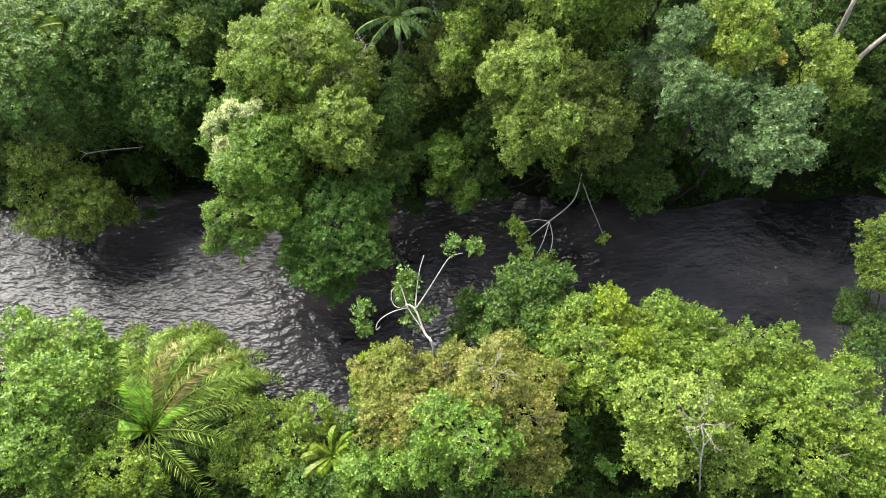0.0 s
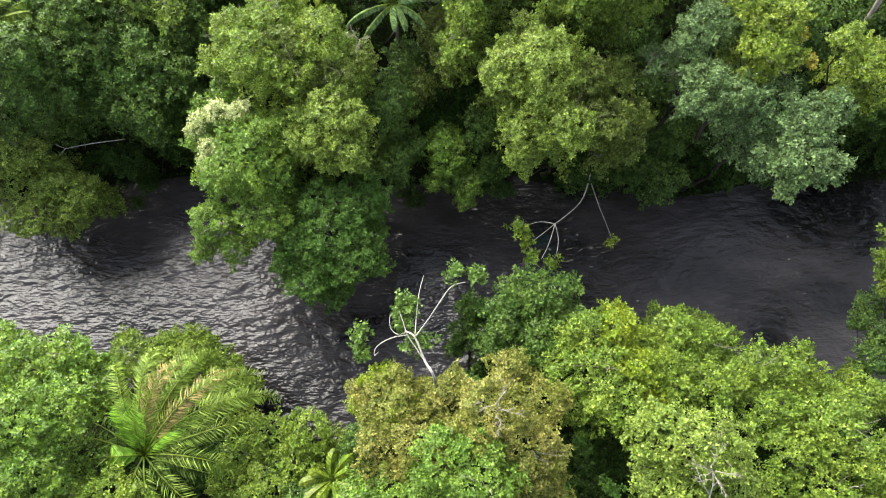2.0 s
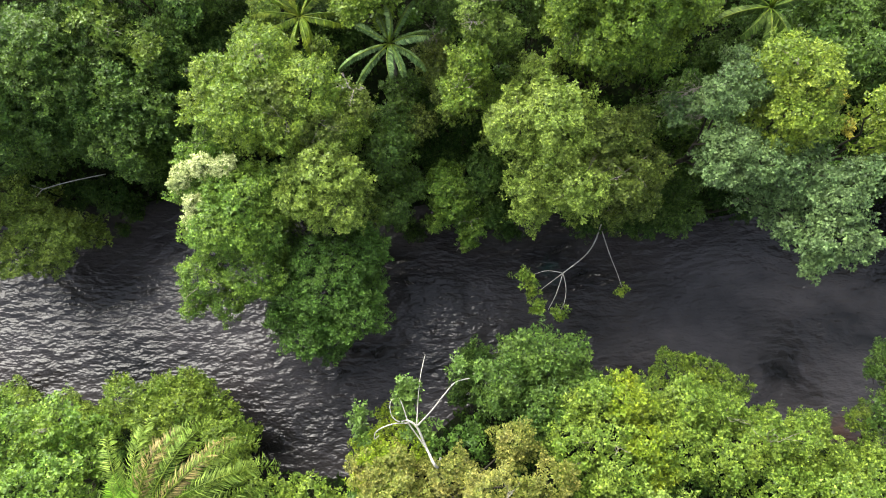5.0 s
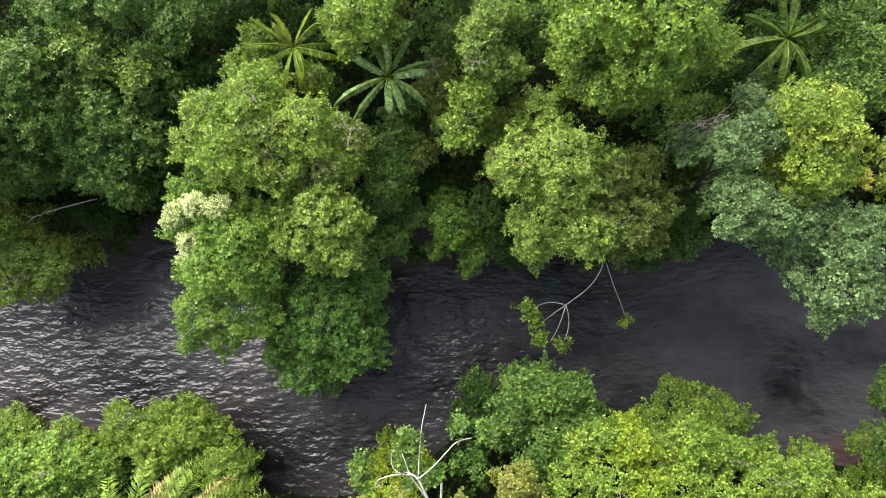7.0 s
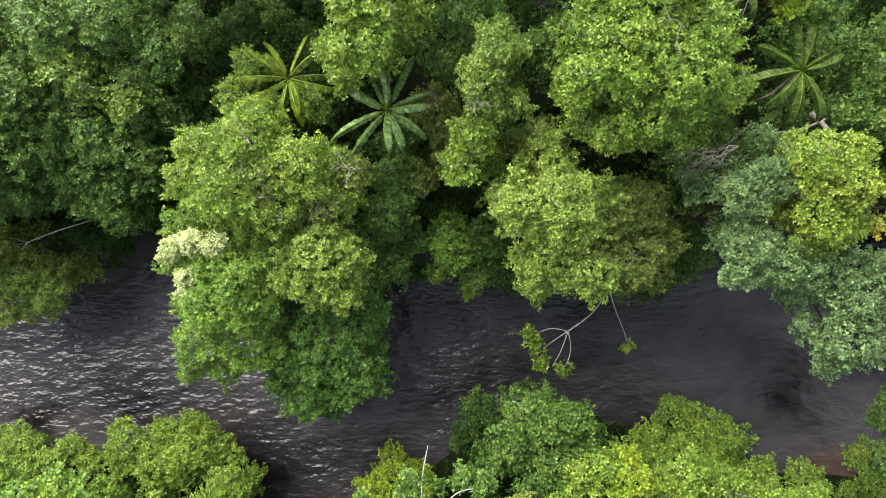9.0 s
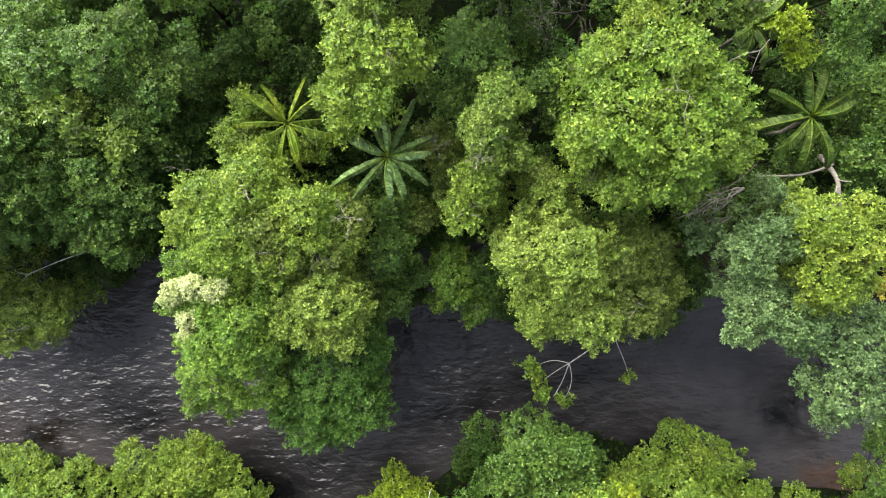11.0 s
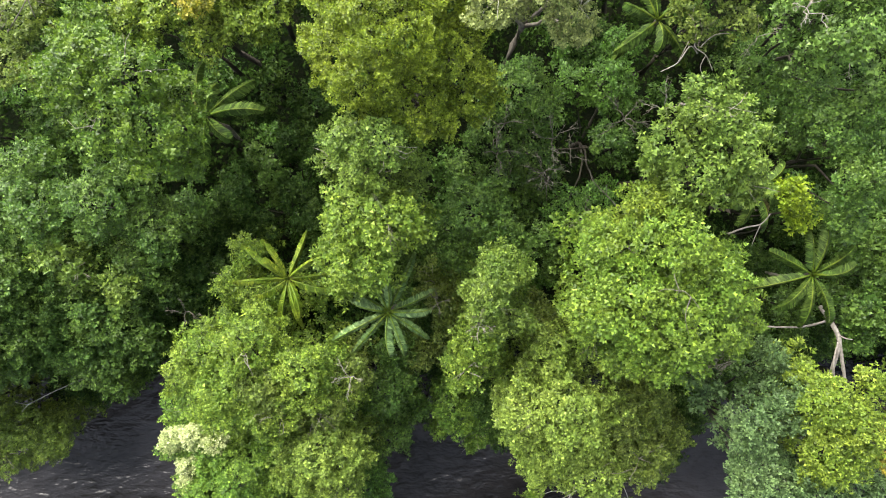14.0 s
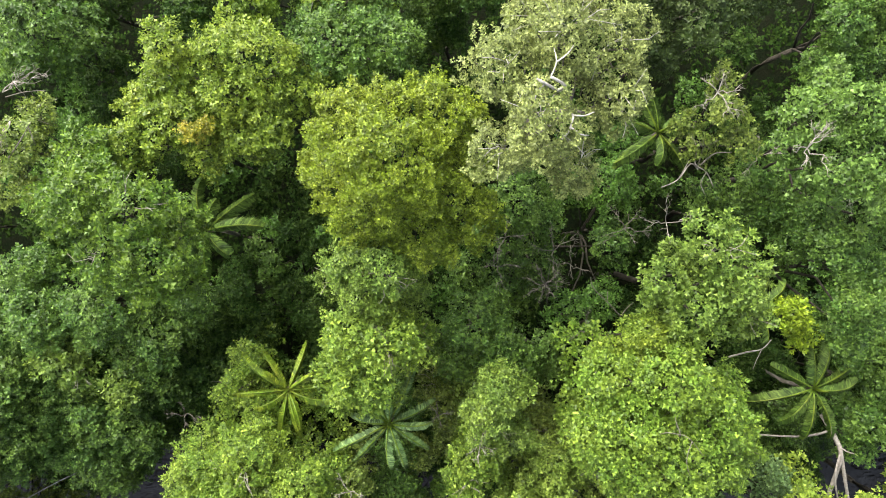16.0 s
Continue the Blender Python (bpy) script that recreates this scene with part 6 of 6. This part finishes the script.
bare_tree("bare_twigs", "thin white bare twigs above the near trees", "branch", BARK_PALE, [
    (0.036, 0.014, [(2.45, 9.08, 17.0), (2.35, 9.62, 18.0), (1.87, 9.8, 18.5)]),
    (0.029, 0.011, [(2.34, 9.46, 18.0), (2.77, 10.03, 18.8), (3.22, 10.54, 19.2)])],
    [], "vivid", 1.6)
bare_tree("bare_tree", "thin leafless pale tree among green crowns", "tree", BARK_PALE, [
    (0.05, 0.022, [(14.5, 4.0, 14.0), (13.72, 5.14, 17.0), (13.47, 6.04, 18.6), (13.31, 6.83, 19.0)]),
    (0.029, 0.011, [(13.65, 5.35, 17.5), (12.92, 6.06, 18.5), (12.63, 6.73, 18.8)]),
    (0.029, 0.011, [(13.54, 5.82, 18.2), (14.01, 6.33, 18.6), (14.41, 6.87, 18.8)])],
    [], "vivid", 1.6)


def snag(label, material, x, y, z, reach, stems, seed, lift=0.35, fan=6.28, toward=0.0):
    """Dead forking twigs that stand out of the leaves round one point."""
    rng = np.random.default_rng(seed)
    root = tagged(new("dead_twigs"), label, "dead twigs")
    root.location = (x, y, z)
    foot = np.array([x, y, z])
    for k in range(stems):
        bm = bmesh.new()
        a = radians(toward) + (rng.uniform(-0.5, 0.5) * fan if fan < 6 else k * 6.28 / stems + rng.normal(0, 0.3))
        d = unit(np.array([math.cos(a), math.sin(a), lift + rng.normal(0, 0.2)]))
        ln = reach * rng.uniform(0.6, 1.1)
        tip = foot + d * ln
        main = bend(foot, tip, 0.06, rng, 6, 0.05)
        thick = 0.012 + 0.009 * reach
        tube(bm, main, list(np.linspace(thick, thick * 0.35, 6)), 5)
        for j in (2, 3, 4):
            b = np.array(main[j])
            for _ in range(2):
                e = b + unit(d + rng.normal(0, 0.55, 3)) * ln * rng.uniform(0.25, 0.5)
                twig = bend(b, e, 0.05, rng, 4, 0.07)
                tube(bm, twig, [thick * 0.5, thick * 0.4, thick * 0.3, thick * 0.18], 4)
                f = np.array(twig[2]) + unit(d + rng.normal(0, 0.7, 3)) * ln * 0.18
                tube(bm, [twig[2], tuple(f)], [thick * 0.28, thick * 0.15], 4)
        part("branch", bm, material, root)
    return root


for x, y, z, reach, stems, seed, lift in ((3.1, 46.0, 18.2, 1.6, 4, 1, 0.4),
                                          (5.3, 43.5, 17.6, 1.3, 7, 2, 0.2),
                                          (5.8, 45.3, 17.4, 1.5, 4, 3, 0.4),
                                          (7.3, 40.9, 17.4, 1.4, 4, 4, 0.3),
                                          (9.9, 46.5, 16.6, 1.7, 5, 5, 0.3),
                                          (-0.6, 36.4, 17.4, 1.1, 5, 6, 0.3),
                                          (2.7, 44.5, 18.0, 1.3, 4, 7, 0.3),
                                          (6.8, 44.5, 17.0, 1.3, 4, 8, 0.4),
                                          (-15.8, 35.8, 13.6, 1.4, 4, 9, 0.3)):
    snag("thin grey dead twigs standing in a shaded canopy gap", BARK_GREY, x, y, z, reach, stems, seed, lift)
for x, y, z, reach, stems, seed, lift in ((11.6, 46.7, 18.5, 1.6, 4, 11, 0.5),
                                          (12.8, 52.6, 22.6, 1.5, 5, 12, 0.2),
                                          (15.5, 49.5, 25.4, 1.3, 6, 13, 0.5),
                                          (15.8, 49.9, 20.0, 1.5, 3, 14, 0.3),
                                          (1.5, 35.6, 20.4, 0.9, 7, 15, 0.6),
                                          (-5.3, 32.6, 18.2, 1.2, 4, 16, 0.4),
                                          (19.2, 48.2, 22.0, 1.3, 4, 17, 0.4),
                                          (2.8, 9.5, 18.8, 1.5, 4, 18, 0.6),
                                          (12.8, 6.5, 20.4, 1.6, 5, 19, 0.6)):
    snag("pale bare forking twigs sticking out of the leaves", BARK_DEAD, x, y, z, reach, stems, seed, lift)
snag("fan of pale dead branches lying toward the water", BARK_DEAD, 17.0, 34.2, 15.4, 3.6, 5, 21, -0.15, 0.7, 190)
snag("dead branches fallen across shaded bank shrubs", BARK_DEAD, 16.8, 32.6, 14.6, 1.8, 4, 22, 0.1, 1.0, 210)
snag("bleached dead branches at the clearing edge", BARK_DEAD, -23.4, 54.0, 18.8, 2.4, 3, 23, 0.1, 1.2, 20)
snag("bleached dead branches above a thin tree", BARK_DEAD, -21.2, 51.9, 21.6, 2.2, 3, 24, 0.1, 0.9, 250)

# ---- unseen woods round about, added to block low light ----
def woods():
    """Unseen forest added past the visited stretch on every side of the river; it blocks low sky and glare."""
    rng = np.random.default_rng(31)
    lobes = []
    for x in np.arange(-86, 87, 5.5):
        for y in np.arange(-36, 100, 5.5):
            a, b = x + rng.normal(0, 1.2), y + rng.normal(0, 1.2)
            if -39 < a < 41 and 1 < b < 64 or float(near_bank(a)) - 3.5 < b < float(far_bank(a)) + 4.0:
                continue
            lobes.append((a, b, rng.uniform(11.0, 18.5), rng.uniform(2.8, 4.2)))
    tagged(new("woods", fast_mesh("woods", np.concatenate([leafy(lobes[k:k + 8], rng, 2.6, 0.5, 1.6, 4) for k in range(0, len(lobes), 8)]), 3, LEAF["mid"])),
           "unseen rainforest canopy added along the river to block low sky light", "forest", kind="stuff")


woods()


# ---- undergrowth ----
def undergrowth():
    """Low plants and saplings, from the floor up to the lowest boughs."""
    rng = np.random.default_rng(77)
    n = 26000
    x, y = rng.uniform(-42, 42, n), rng.uniform(-6, 64, n)
    inside = np.minimum(far_bank(x) - y, y - near_bank(x))
    keep = inside < 0.15
    x, y, inside = x[keep], y[keep], inside[keep]
    tall = np.clip(0.5 + 0.5 * np.sin(x * 0.55 + 1.3 * np.sin(y * 0.4)) * np.sin(y * 0.5 + 0.8), 0, 1)
    tall = (1.5 + 10.5 * tall) * np.clip(0.25 - inside / 6, 0.25, 1)
    z = ground_height(x, y) + rng.random(len(x)) ** 0.8 * tall
    per = 5
    c = np.repeat(np.stack([x, y, z], 1), per, 0)
    m = len(c)
    ray = unit(rng.normal(size=(m, 3)) * np.array([1, 1, 0.35]) + np.array([0, 0, 0.15]))
    nor = np.array([0, 0, 1.0]) + rng.normal(0, 0.4, (m, 3))
    ln = rng.uniform(0.2, 0.5, m)
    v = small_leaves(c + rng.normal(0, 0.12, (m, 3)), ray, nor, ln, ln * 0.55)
    # the shade under the trees is in the colour of these leaves
    tagged(new("undergrowth", fast_mesh("undergrowth", v.reshape(-1, 3), 3, LEAF["floor_shade"])),
           "leafy undergrowth on the forest floor, shade put into its dark colour", "undergrowth", kind="stuff")


undergrowth()
